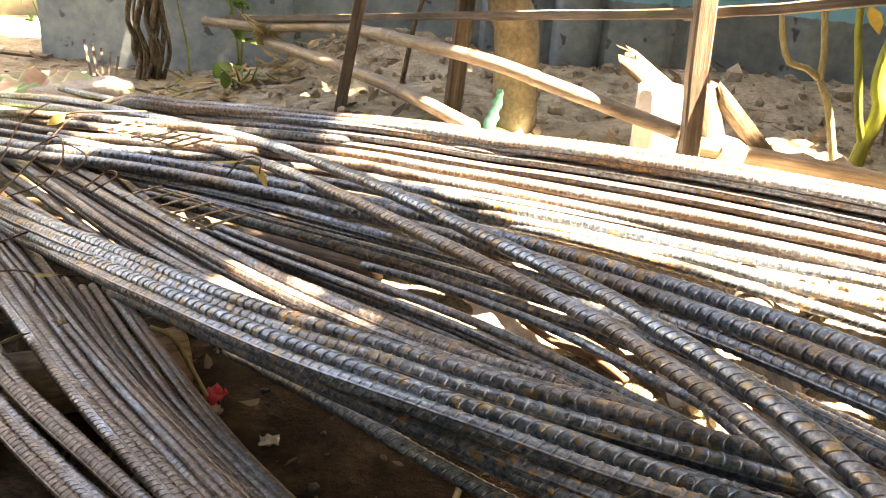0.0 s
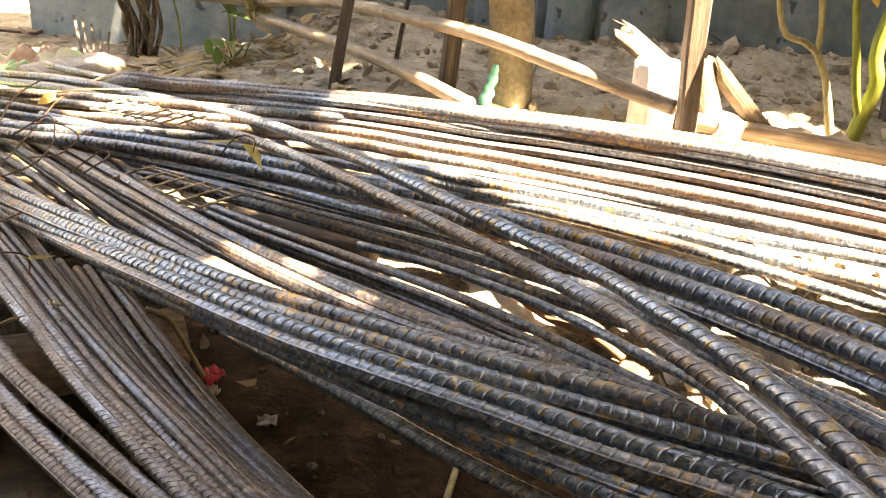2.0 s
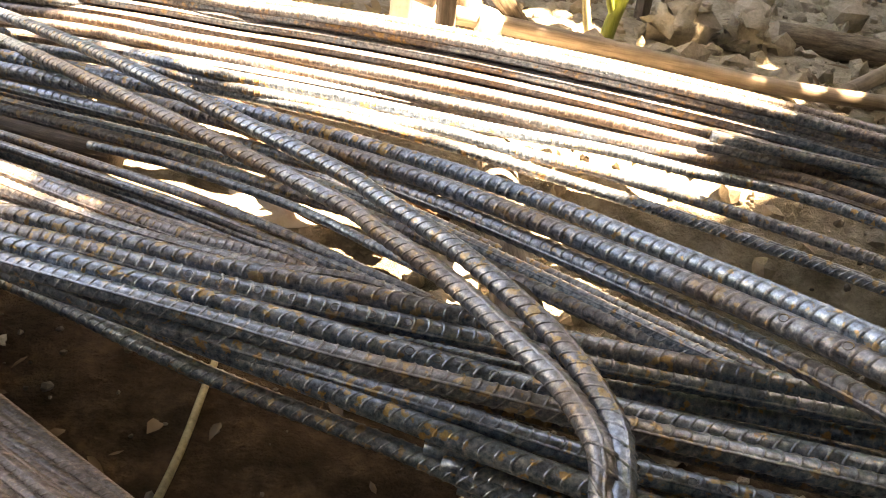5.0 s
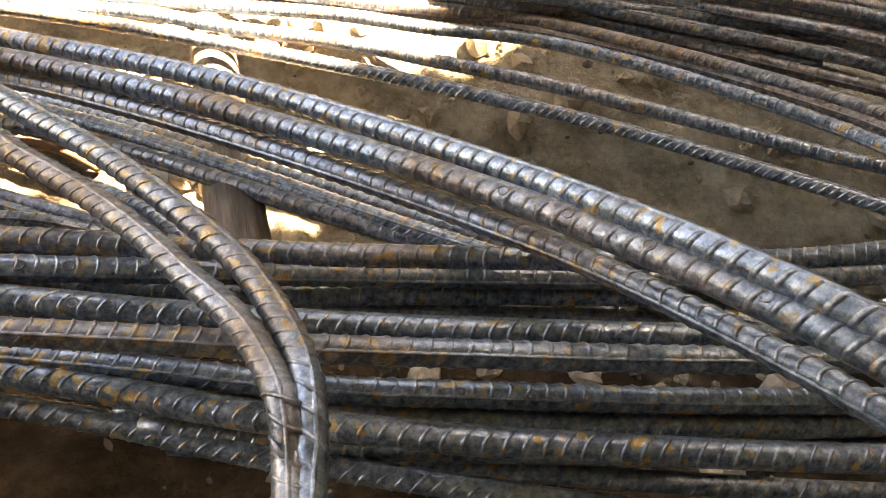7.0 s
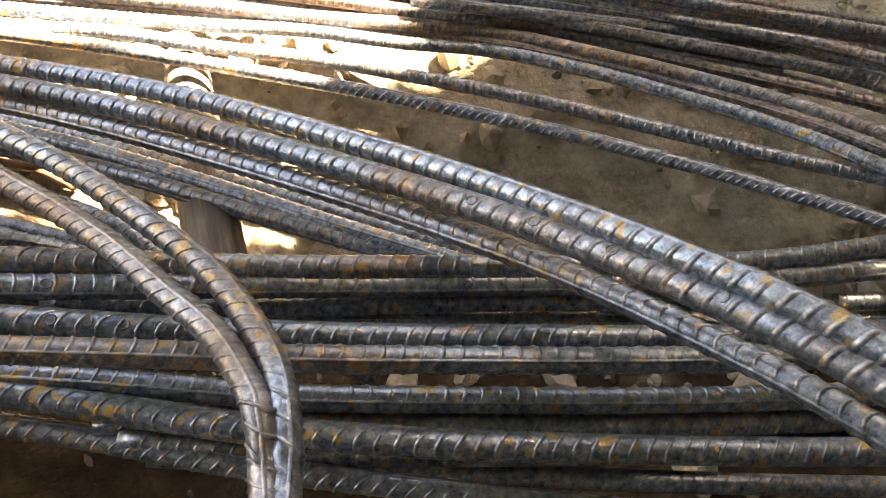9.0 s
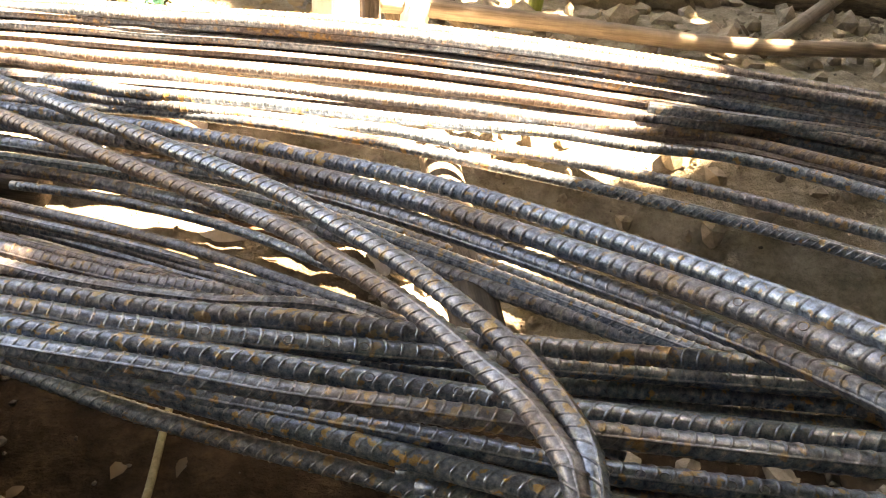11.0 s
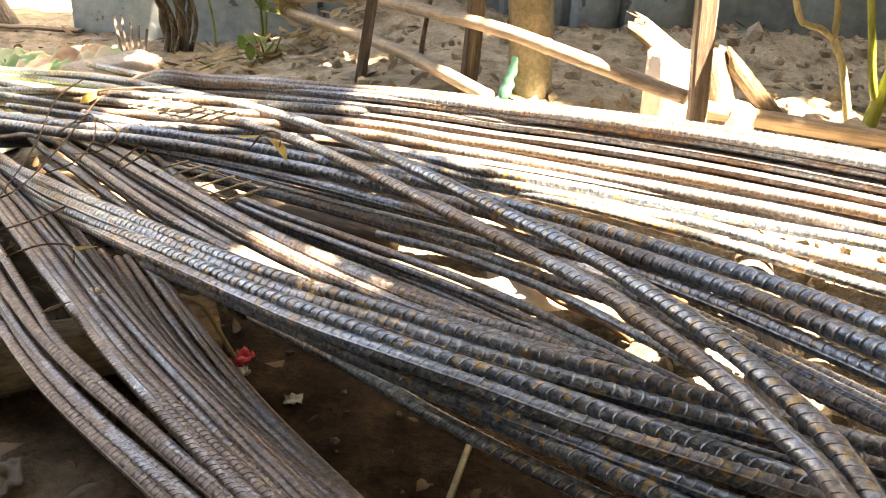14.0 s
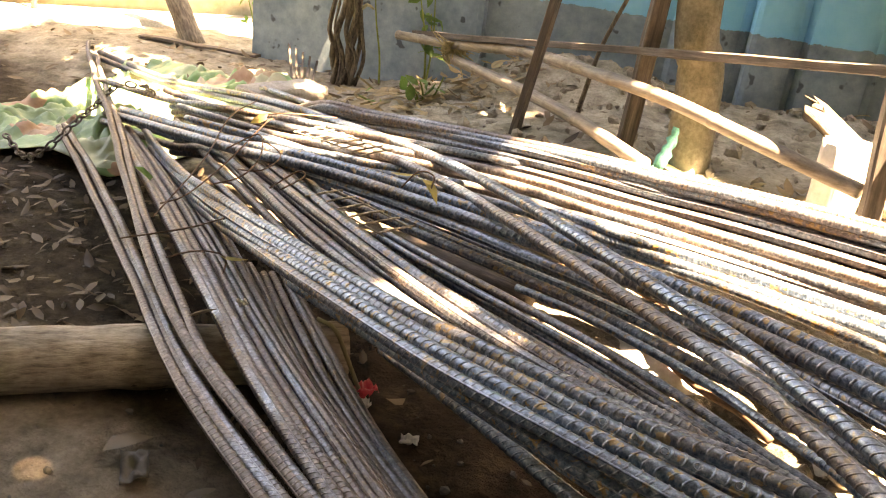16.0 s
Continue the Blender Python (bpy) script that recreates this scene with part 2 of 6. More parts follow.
PALESTEM = make_wood("pale_stem", (0.17, 0.16, 0.09), (0.33, 0.31, 0.19), (0.45, 0.42, 0.28), (1, 1, 6), 14.0, 0.65, 0.3)
SHEET = make_sheet()
CANOPY = make_leaf("canopy_leaf", (0.035, 0.07, 0.015), (0.06, 0.11, 0.025), (0.08, 0.13, 0.035), through=0.12)
GREEN = make_leaf("green_leaf", (0.05, 0.13, 0.03), (0.1, 0.22, 0.05), (0.14, 0.27, 0.07))
DRYLEAF = make_leaf("dry_leaf", (0.05, 0.034, 0.022), (0.12, 0.08, 0.048), (0.22, 0.16, 0.1), (0.09, 0.06, 0.036), through=0.15)
TANLEAF = make_leaf("tan_leaf", (0.16, 0.11, 0.06), (0.34, 0.25, 0.13), (0.45, 0.36, 0.21), (0.24, 0.17, 0.09), through=0.2)
LOGWOOD = make_wood("grey_log", (0.16, 0.13, 0.1), (0.45, 0.385, 0.3), (0.62, 0.545, 0.44), (1, 1, 5), 16.0, 0.9, 1.0)
YELLOW = make_leaf("yellow_leaf", (0.42, 0.3, 0.07), (0.5, 0.4, 0.13), through=0.3)
WIRE = speckled("rusty_wire", (0.05, 0.03, 0.022), (0.12, 0.07, 0.045), (0.2, 0.12, 0.08), 40.0, 0.7, 0.3, 0.001)
CHAIN = speckled("dark_chain_steel", (0.03, 0.026, 0.024), (0.07, 0.06, 0.055), (0.15, 0.12, 0.1), 40.0, 0.5, 0.3, 0.001, spec=0.6)
BRICKRED = speckled("red_brick", (0.22, 0.07, 0.035), (0.38, 0.13, 0.06), (0.48, 0.2, 0.1), 12.0, 0.9, 0.4, 0.004)
RED = speckled("red_wrapper", (0.5, 0.02, 0.03), (0.62, 0.03, 0.05), (0.7, 0.08, 0.09), 20.0, 0.35, 0.1, 0.002, spec=0.5)
PAPER = speckled("dirty_paper", (0.45, 0.42, 0.38), (0.6, 0.57, 0.52), (0.72, 0.7, 0.66), 15.0, 0.8, 0.2, 0.002)
TEAL = speckled("teal_cloth", (0.03, 0.2, 0.17), (0.06, 0.33, 0.29), (0.12, 0.45, 0.4), 20.0, 0.75, 0.4, 0.004)
STRAW = make_wood("straw_cord", (0.25, 0.19, 0.1), (0.42, 0.34, 0.18), (0.52, 0.45, 0.27), (1, 1, 6), 20.0, 0.8, 0.4)
CREAM = speckled("cream_plaster", (0.16, 0.14, 0.09), (0.27, 0.24, 0.17), (0.36, 0.33, 0.25), 1.2, 0.9, 0.3, 0.01)


# ---------------------------------------------------------------- mesh helpers
def mesh_object(name, verts, faces, material, parent=None, smooth=True):
    me = bpy.data.meshes.new(name)
    me.from_pydata([tuple(v) for v in verts], [], [tuple(f) for f in faces])
    me.materials.append(material)
    if smooth:
        me.polygons.foreach_set("use_smooth", [True] * len(me.polygons))
    ob = new(name, me)
    ob.parent = parent
    return ob


def part(name, bm, material, parent=None, label="", smooth=True):
    me = bpy.data.meshes.new(name)
    bmesh.ops.recalc_face_normals(bm, faces=bm.faces)
    bm.to_mesh(me)
    bm.free()
    me.materials.append(material)
    if smooth:
        me.polygons.foreach_set("use_smooth", [True] * len(me.polygons))
    ob = new(name, me)
    ob.parent = parent
    return tagged(ob, label)


def holder(name, place=(0, 0, 0)):
    ob = new(name)
    ob.location = place
    ob.empty_display_size = 0.05
    return ob


def spline(points, step):
    """A smooth run of points through the given ones, about step apart."""
    P = np.array(points, float)
    Q = np.vstack([2 * P[0] - P[1], P, 2 * P[-1] - P[-2]])
    out = []
    for i in range(len(P) - 1):
        a, b, c, d = Q[i], Q[i + 1], Q[i + 2], Q[i + 3]
        k = max(2, int(np.linalg.norm(c - b) / step))
        for t in np.arange(k) / k:
            out.append(0.5 * (2 * b + (c - a) * t + (2 * a - 5 * b + 4 * c - d) * t * t + (3 * b - a - 3 * c + d) * t ** 3))
    return np.array(out + [P[-1]])


def frames_of(C, up=(0, 0, 1)):
    T = np.gradient(C, axis=0)
    T /= np.linalg.norm(T, axis=1)[:, None]
    N = np.cross(T, np.array(up, float))
    N /= np.maximum(1e-6, np.linalg.norm(N, axis=1))[:, None]
    return T, N, np.cross(N, T)


def tube(points, radius, n=10, step=0.05, up=(0, 0, 1), wobble=0.0, seed=0):
    """Vertices and faces of a closed tube; radius: a number, or one per given point."""
    C = spline(points, step)
    rr = np.interp(np.linspace(0, 1, len(C)), np.linspace(0, 1, len(np.atleast_1d(radius))), np.atleast_1d(radius)) if np.ndim(radius) else np.full(len(C), radius)
    T, N, B = frames_of(C, up)
    th = np.arange(n) * 2 * np.pi / n
    rng = np.random.RandomState(seed)
    w = 1 + wobble * rng.uniform(-1, 1, (len(C), n))
    V = C[:, None] + (N[:, None] * np.cos(th)[None, :, None] + B[:, None] * np.sin(th)[None, :, None]) * (rr[:, None] * w)[..., None]
    V = V.reshape(-1, 3)
    F = []
    for i in range(len(C) - 1):
        for j in range(n):
            k = (j + 1) % n
            F.append((i * n + j, i * n + k, (i + 1) * n + k, (i + 1) * n + j))
    F += [tuple(range(n))[::-1], tuple((len(C) - 1) * n + j for j in range(n))]
    return V, F


def tube_object(name, points, radius, material, parent=None, n=10, step=0.05, up=(0, 0, 1), wobble=0.0, seed=0):
    V, F = tube(points, radius, n, step, up, wobble, seed)
    return mesh_object(name, V, F, material, parent)


def join(pieces):
    V, F, k = [], [], 0
    for v, f in pieces:
        V.append(np.asarray(v))
        F += [tuple(i + k for i in q) for q in f]
        k += len(v)
    return np.vstack(V), F


def straight_log(name, a, b, r0, r1, material, label, category, n=20, wobble=0.03, seed=1, group=""):
    """A straight round timber with its own z along the fibre."""
    a, b = Vector(a), Vector(b)
    L = (b - a).length
    V, F = tube([(0, 0, z * L) for z in (0, 0.33, 0.66, 1)], [r0, r0 * 0.7 + r1 * 0.3, r0 * 0.3 + r1 * 0.7, r1], n, 0.06, (0, 1, 0), wobble, seed)
    ob = mesh_object(name, V, F, material)
    ob.matrix_world = Matrix.Translation(a) @ (b - a).to_track_quat("Z", "Y").to_matrix().to_4x4()
    return tagged(ob, label, category, group)


# ---------------------------------------------------------------- ground
def ground_height(x, y):
    d = 0.5 * x + 0.866 * y
    s = np.clip((d - 1.55) / 0.8, 0, 1)
    s = s * s * (3 - 2 * s)
    k = np.clip((x + 2.1) / 2.1, 0, 1)
    k = k * k * (3 - 2 * k)
    h = s * (0.11 + 0.3 * k)
    mound = 0.17 * np.exp(-(((x + 0.55) / 0.55) ** 2 + ((y - 4.45) / 0.35) ** 2))
    bank = 0.1 * np.exp(-((y - 4.3 + 0.17 * x) / 0.35) ** 2) * np.clip((x - 0.3) / 0.8, 0, 1)
    return h + mound + bank


def ground_at(x, y):
    return float(ground_height(np.float64(x), np.float64(y)))


def build_ground():
    fine = np.arange(-3.2, 3.6, 0.03)
    xs = np.concatenate([[-600, -150, -50, -20, -12, -8, -6, -5, -4.4, -3.8, -3.5], fine, [3.8, 4.2, 5, 6, 8, 12, 20, 50, 150, 600]])
    ys = np.concatenate([[-600, -150, -50, -20, -8, -4, -2, -1, -0.5, 0, 0.3], np.arange(0.5, 5.4, 0.03), [5.6, 6, 6.6, 7.5, 9, 12, 20, 50, 150, 600]])
    X, Y = np.meshgrid(xs, ys)
    Z = ground_height(X, Y)
    near = (np.abs(X) < 5) & (np.abs(Y - 2.5) < 4)
    for i, j in zip(*np.nonzero(near)):
        x, y = X[i, j], Y[i, j]
        back = min(1.0, max(0.3, (0.5 * x + 0.866 * y - 0.75)))
        Z[i, j] += 0.016 * noise.noise((x * 3, y * 3, 1)) + 0.022 * back * noise.noise((x * 9, y * 9, 4)) + 0.012 * back * noise.noise((x * 24, y * 24, 7))
    nx, ny = len(xs), len(ys)
    V = np.stack([X, Y, Z], -1).reshape(-1, 3)
    i = np.arange((nx - 1) * (ny - 1))
    a = (i // (nx - 1)) * nx + i % (nx - 1)
    F = np.stack([a, a + 1, a + nx + 1, a + nx], 1)
    return tagged(mesh_object("ground", V, F.tolist(), EARTH), "dry sandy earth yard with clods, stains and painted shade", "ground", kind="structure")


build_ground()

# ---------------------------------------------------------------- boundary wall
WALL_A, WALL_U = np.array((-2.75, 5.1)), np.array((0.985, -0.172))
WALL_N = np.array((WALL_U[1], -WALL_U[0]))  # towards the yard


def build_wall():
    """Rendered wall: flat, then shallow round-faced panels with gaps between them."""
    prof = []
    for s in np.arange(0, 1.65, 0.15):
        prof.append((s, 0.0))
    prof += [(1.68, 0.0), (1.685, 0.035), (1.72, 0.035), (1.725, 0.0)]
    for s in np.arange(1.8, 2.75, 0.15):
        prof.append((s, 0.0))
    for left, right, depth in ((2.8, 3.2, 0.035), (3.2, 3.47, 0.07), (3.47, 3.85, 0.06), (3.85, 4.4, 0.02)):
        for k in range(11):
            q = k / 10
            prof.append((left + (right - left) * q + (0.004 if k == 0 else 0), depth * math.sqrt(max(0, 1 - (2 * q - 1) ** 4)) - 0.02))
    prof += [(4.5 + 0.5 * k, 0.0) for k in range(10)]
    zs = [-0.3, 0.2, 0.5, 0.8, 1.1, 1.4, 1.8, 2.1]
    V, F = [], []
    m = len(prof)
    for z in zs:
        for s, d in prof:
            p = WALL_A + WALL_U * s + WALL_N * d
            V.append((p[0], p[1], z))
    for z in zs:
        for s, d in prof:
            p = WALL_A + WALL_U * s - WALL_N * 0.15
            V.append((p[0], p[1], z))
    nz = len(zs)
    for lay in range(2):
        o = lay * nz * m
        for i in range(nz - 1):
            for j in range(m - 1):
                q = (o + i * m + j, o + i * m + j + 1, o + (i + 1) * m + j + 1, o + (i + 1) * m + j)
                F.append(q if lay == 0 else q[::-1])
    top = (nz - 1) * m
    for j in range(m - 1):
        F.append((top + j, top + j + 1, nz * m + top + j + 1, nz * m + top + j))
    for i in range(nz - 1):
        F.append((i * m, (i + 1) * m, nz * m + (i + 1) * m, nz * m + i * m))
    ob = mesh_object("wall_back", V, F, WALL, smooth=False)
    tagged(ob, "stained grey cement wall painted sky blue above", "wall", kind="structure")


build_wall()


def far_wall():
    bm = bmesh.new()
    bmesh.ops.create_cube(bm, size=1, matrix=pose(-5.0, 5.62, 0.9, 0, 0, 41) @ Matrix.Diagonal((4.6, 0.2, 2.6, 1)))
    bmesh.ops.bevel(bm, geom=bm.edges[:], offset=0.03, segments=2, affect="EDGES")
    tagged(part("wall_far", bm, CREAM), "sunlit cream plaster wall across the yard", "wall", kind="structure")
    bm = bmesh.new()
    bmesh.ops.create_cube(bm, size=1, matrix=pose(-4.72, 5.3, 0.06, 0, 0, 41) @ Matrix.Diagonal((4.6, 0.62, 0.16, 1)))
    bmesh.ops.bevel(bm, geom=bm.edges[:], offset=0.02, segments=2, affect="EDGES")
    tagged(part("pavement", bm, CONCRETE), "pale concrete strip along the far wall", "pavement", kind="structure")


far_wall()


def plain_wall(name, m, size, label):
    bm = bmesh.new()
    bmesh.ops.create_cube(bm, size=1, matrix=Matrix.Diagonal((*size, 1)))
    ob = part(name, bm, DULL, smooth=False)
    ob.matrix_world = m
    tagged(ob, label, "wall", kind="structure")


# unseen walls, added on three sides to hold back sky light
plain_wall("wall_south", pose(0, -2.6, 2.9), (12, 0.2, 6.4), "plain grey cement wall, unseen, added to cut light from behind")
plain_wall("wall_west", pose(-6.1, -0.2, 2.9), (0.2, 4.8, 6.4), "plain grey cement wall, unseen, added to cut light from the west")
plain_wall("wall_east", pose(4.4, 0.8, 2.2), (0.2, 6.6, 5.0), "plain grey cement wall, unseen, added to cut light from the east")

# ---------------------------------------------------------------- reinforcing bars
BARS = {}
BARS["A1"] = (0.0150, [(-3.405, 4.337, 0.130), (-2.394, 3.587, 0.230), (-1.586, 3.123, 0.340), (-1.184, 2.871, 0.375), (-0.831, 2.624, 0.410), (-0.541, 2.371, 0.440), (-0.323, 2.111, 0.470), (-0.143, 1.866, 0.500), (0.260, 1.358, 0.530), (0.340, 1.221, 0.540), (0.409, 1.090, 0.550), (0.448, 0.995, 0.558), (0.465, 0.950, 0.561), (0.480, 0.912, 0.562), (0.498, 0.864, 0.563), (0.512, 0.821, 0.564), (0.520, 0.780, 0.565), (0.525, 0.742, 0.566), (0.527, 0.709, 0.567), (0.528, 0.679, 0.568), (0.526, 0.652, 0.569), (0.522, 0.626, 0.568), (0.517, 0.605, 0.562), (0.512, 0.586, 0.555), (0.505, 0.567, 0.547), (0.497, 0.548, 0.540)])
BARS["A2"] = (0.0150, [(-3.433, 4.292, 0.110), (-2.386, 3.573, 0.210), (-1.561, 3.068, 0.320), (-1.198, 2.800, 0.355), (-0.904, 2.556, 0.390), (-0.654, 2.342, 0.415), (-0.452, 2.134, 0.440), (-0.291, 1.930, 0.465), (-0.125, 1.712, 0.490), (0.256, 1.246, 0.525), (0.331, 1.115, 0.535), (0.395, 0.993, 0.545), (0.435, 0.896, 0.553), (0.452, 0.842, 0.557), (0.464, 0.806, 0.558), (0.477, 0.773, 0.560), (0.486, 0.746, 0.562), (0.493, 0.719, 0.563), (0.496, 0.691, 0.565), (0.498, 0.663, 0.567), (0.499, 0.636, 0.568), (0.498, 0.614, 0.567), (0.495, 0.597, 0.560), (0.491, 0.579, 0.550), (0.484, 0.554, 0.540)])
BARS["B1"] = (0.0149, [(-2.102, 2.805, 0.269), (-1.934, 2.719, 0.291), (-1.766, 2.634, 0.309), (-1.596, 2.551, 0.329), (-1.425, 2.470, 0.346), (-1.254, 2.390, 0.369), (-1.080, 2.321, 0.391), (-0.900, 2.265, 0.401), (-0.723, 2.200, 0.410), (-0.549, 2.127, 0.418), (-0.381, 2.048, 0.426), (-0.212, 1.960, 0.434), (-0.046, 1.864, 0.445), (0.116, 1.762, 0.456), (0.264, 1.645, 0.472), (0.401, 1.521, 0.488), (0.527, 1.396, 0.507), (0.646, 1.253, 0.527), (0.743, 1.091, 0.553), (0.816, 0.930, 0.586), (0.875, 0.755, 0.625), (0.919, 0.572, 0.666), (0.967, 0.387, 0.690)])
BARS["B2"] = (0.0149, [(-2.086, 2.746, 0.259), (-1.919, 2.666, 0.280), (-1.753, 2.586, 0.298), (-1.586, 2.506, 0.317), (-1.419, 2.427, 0.334), (-1.254, 2.347, 0.355), (-1.082, 2.277, 0.377), (-0.905, 2.216, 0.389), (-0.731, 2.150, 0.398), (-0.561, 2.077, 0.406), (-0.393, 1.999, 0.415), (-0.232, 1.913, 0.424), (-0.078, 1.819, 0.436), (0.074, 1.718, 0.448), (0.221, 1.608, 0.462), (0.365, 1.491, 0.476), (0.494, 1.358, 0.493), (0.603, 1.219, 0.513), (0.706, 1.068, 0.536), (0.795, 0.903, 0.568), (0.864, 0.729, 0.606), (0.914, 0.540, 0.648), (0.959, 0.365, 0.670)])
BARS["B3"] = (0.0143, [(-1.132, 2.313, 0.350), (-0.956, 2.246, 0.357), (-0.783, 2.173, 0.365), (-0.610, 2.094, 0.373), (-0.443, 2.006, 0.382), (-0.280, 1.914, 0.390), (-0.121, 1.819, 0.399), (0.038, 1.722, 0.409), (0.196, 1.621, 0.420), (0.348, 1.511, 0.437), (0.471, 1.367, 0.459), (0.583, 1.227, 0.476), (0.694, 1.070, 0.497), (0.800, 0.901, 0.521), (0.890, 0.721, 0.550), (0.959, 0.535, 0.575), (1.012, 0.360, 0.590)])
BARS["B4"] = (0.0132, [(-1.549, 2.577, 0.270), (-1.366, 2.520, 0.278), (-1.186, 2.459, 0.286), (-1.017, 2.371, 0.294), (-0.850, 2.282, 0.300), (-0.686, 2.189, 0.306), (-0.523, 2.098, 0.312), (-0.357, 2.010, 0.318), (-0.187, 1.923, 0.325), (-0.020, 1.829, 0.335), (0.138, 1.723, 0.346), (0.288, 1.611, 0.359), (0.420, 1.473, 0.380), (0.543, 1.328, 0.394), (0.661, 1.180, 0.406), (0.774, 1.031, 0.419), (0.897, 0.892, 0.427), (1.058, 0.776, 0.412)])
BARS["B5"] = (0.0132, [(-1.072, 2.348, 0.280), (-0.900, 2.269, 0.287), (-0.734, 2.182, 0.295), (-0.567, 2.096, 0.302), (-0.403, 2.006, 0.311), (-0.240, 1.913, 0.320), (-0.080, 1.812, 0.331), (0.068, 1.700, 0.342), (0.215, 1.583, 0.354), (0.369, 1.470, 0.367), (0.503, 1.336, 0.380), (0.623, 1.190, 0.394), (0.746, 1.048, 0.406), (0.883, 0.920, 0.410), (1.051, 0.823, 0.392)])
BARS["B6"] = (0.0132, [(-1.025, 2.456, 0.260), (-0.846, 2.380, 0.266), (-0.671, 2.296, 0.273), (-0.497, 2.212, 0.281), (-0.328, 2.121, 0.289), (-0.157, 2.027, 0.300), (0.008, 1.924, 0.311), (0.164, 1.808, 0.324), (0.311, 1.681, 0.341), (0.433, 1.531, 0.362), (0.554, 1.383, 0.376), (0.678, 1.233, 0.389), (0.802, 1.081, 0.400), (0.924, 0.934, 0.410)])
BARS["Ca"] = (0.0143, [(-2.134, 2.985, 0.176), (-2.016, 2.842, 0.194), (-1.895, 2.703, 0.210), (-1.770, 2.569, 0.223), (-1.643, 2.436, 0.242), (-1.514, 2.306, 0.264), (-1.381, 2.180, 0.280), (-1.247, 2.054, 0.313), (-1.108, 1.933, 0.336), (-0.967, 1.816, 0.357), (-0.824, 1.704, 0.377), (-0.679, 1.592, 0.395), (-0.531, 1.481, 0.411), (-0.381, 1.373, 0.428), (-0.225, 1.278, 0.445), (-0.063, 1.193, 0.457), (0.103, 1.110, 0.466), (0.278, 1.052, 0.469), (0.449, 0.979, 0.475), (0.620, 0.910, 0.479), (0.794, 0.853, 0.480), (0.969, 0.798, 0.480), (1.144, 0.744, 0.480), (1.328, 0.704, 0.480), (1.535, 0.678, 0.480)])
BARS["Cb"] = (0.0143, [(-2.035, 2.882, 0.158), (-1.917, 2.731, 0.184), (-1.794, 2.589, 0.206), (-1.667, 2.453, 0.225), (-1.536, 2.323, 0.242), (-1.406, 2.190, 0.267), (-1.270, 2.065, 0.285), (-1.137, 1.938, 0.312), (-0.999, 1.815, 0.340), (-0.858, 1.696, 0.366), (-0.705, 1.590, 0.383), (-0.560, 1.479, 0.399), (-0.409, 1.368, 0.413), (-0.254, 1.263, 0.431), (-0.097, 1.172, 0.451), (0.070, 1.087, 0.458), (0.245, 1.020, 0.460), (0.422, 0.960, 0.460), (0.599, 0.903, 0.460), (0.777, 0.846, 0.460), (0.953, 0.790, 0.460), (1.134, 0.733, 0.460), (1.320, 0.686, 0.460), (1.510, 0.648, 0.460)])
BARS["Cc"] = (0.0143, [(-1.945, 2.779, 0.146), (-1.827, 2.635, 0.173), (-1.705, 2.498, 0.195), (-1.578, 2.367, 0.213), (-1.447, 2.242, 0.228), (-1.320, 2.109, 0.258), (-1.187, 1.986, 0.278), (-1.059, 1.858, 0.309), (-0.921, 1.736, 0.337), (-0.778, 1.619, 0.362), (-0.632, 1.507, 0.385), (-0.486, 1.396, 0.404), (-0.337, 1.289, 0.420), (-0.185, 1.187, 0.438), (-0.027, 1.097, 0.448), (0.146, 1.024, 0.450), (0.315, 0.948, 0.450), (0.477, 0.869, 0.453), (0.647, 0.792, 0.458), (0.820, 0.725, 0.460), (0.993, 0.663, 0.460), (1.171, 0.604, 0.460), (1.364, 0.546, 0.460)])
BARS["Cd"] = (0.0143, [(-1.860, 2.683, 0.140), (-1.738, 2.541, 0.166), (-1.612, 2.405, 0.187), (-1.481, 2.274, 0.205), (-1.351, 2.143, 0.230), (-1.221, 2.012, 0.257), (-1.087, 1.885, 0.283), (-0.955, 1.758, 0.315), (-0.820, 1.634, 0.344), (-0.680, 1.516, 0.368), (-0.532, 1.405, 0.386), (-0.385, 1.295, 0.403), (-0.233, 1.184, 0.423), (-0.080, 1.086, 0.443), (0.085, 0.999, 0.453), (0.249, 0.913, 0.459), (0.415, 0.829, 0.473), (0.583, 0.746, 0.485), (0.754, 0.676, 0.490), (0.928, 0.612, 0.490), (1.104, 0.553, 0.490), (1.279, 0.499, 0.490)])
BARS["Ce"] = (0.0143, [(-0.722, 1.580, 0.319), (-0.565, 1.466, 0.337), (-0.406, 1.354, 0.353), (-0.247, 1.244, 0.368), (-0.086, 1.138, 0.381), (0.079, 1.038, 0.388), (0.246, 0.944, 0.398), (0.417, 0.847, 0.411), (0.586, 0.752, 0.418), (0.765, 0.678, 0.420), (0.947, 0.608, 0.420), (1.130, 0.543, 0.420), (1.312, 0.484, 0.420)])
BARS["Cf"] = (0.0143, [(-0.578, 1.527, 0.299), (-0.423, 1.413, 0.317), (-0.268, 1.299, 0.335), (-0.113, 1.184, 0.353), (0.043, 1.069, 0.372), (0.200, 0.960, 0.385), (0.360, 0.852, 0.396), (0.515, 0.738, 0.412), (0.684, 0.642, 0.420), (0.860, 0.563, 0.421), (1.038, 0.489, 0.420), (1.219, 0.418, 0.419)])
BARS["Cg"] = (0.0132, [(-0.435, 1.461, 0.271), (-0.281, 1.338, 0.288), (-0.126, 1.214, 0.303), (0.025, 1.087, 0.315), (0.187, 0.972, 0.324), (0.352, 0.860, 0.337), (0.511, 0.741, 0.347), (0.681, 0.637, 0.350), (0.853, 0.539, 0.350), (1.026, 0.444, 0.350)])
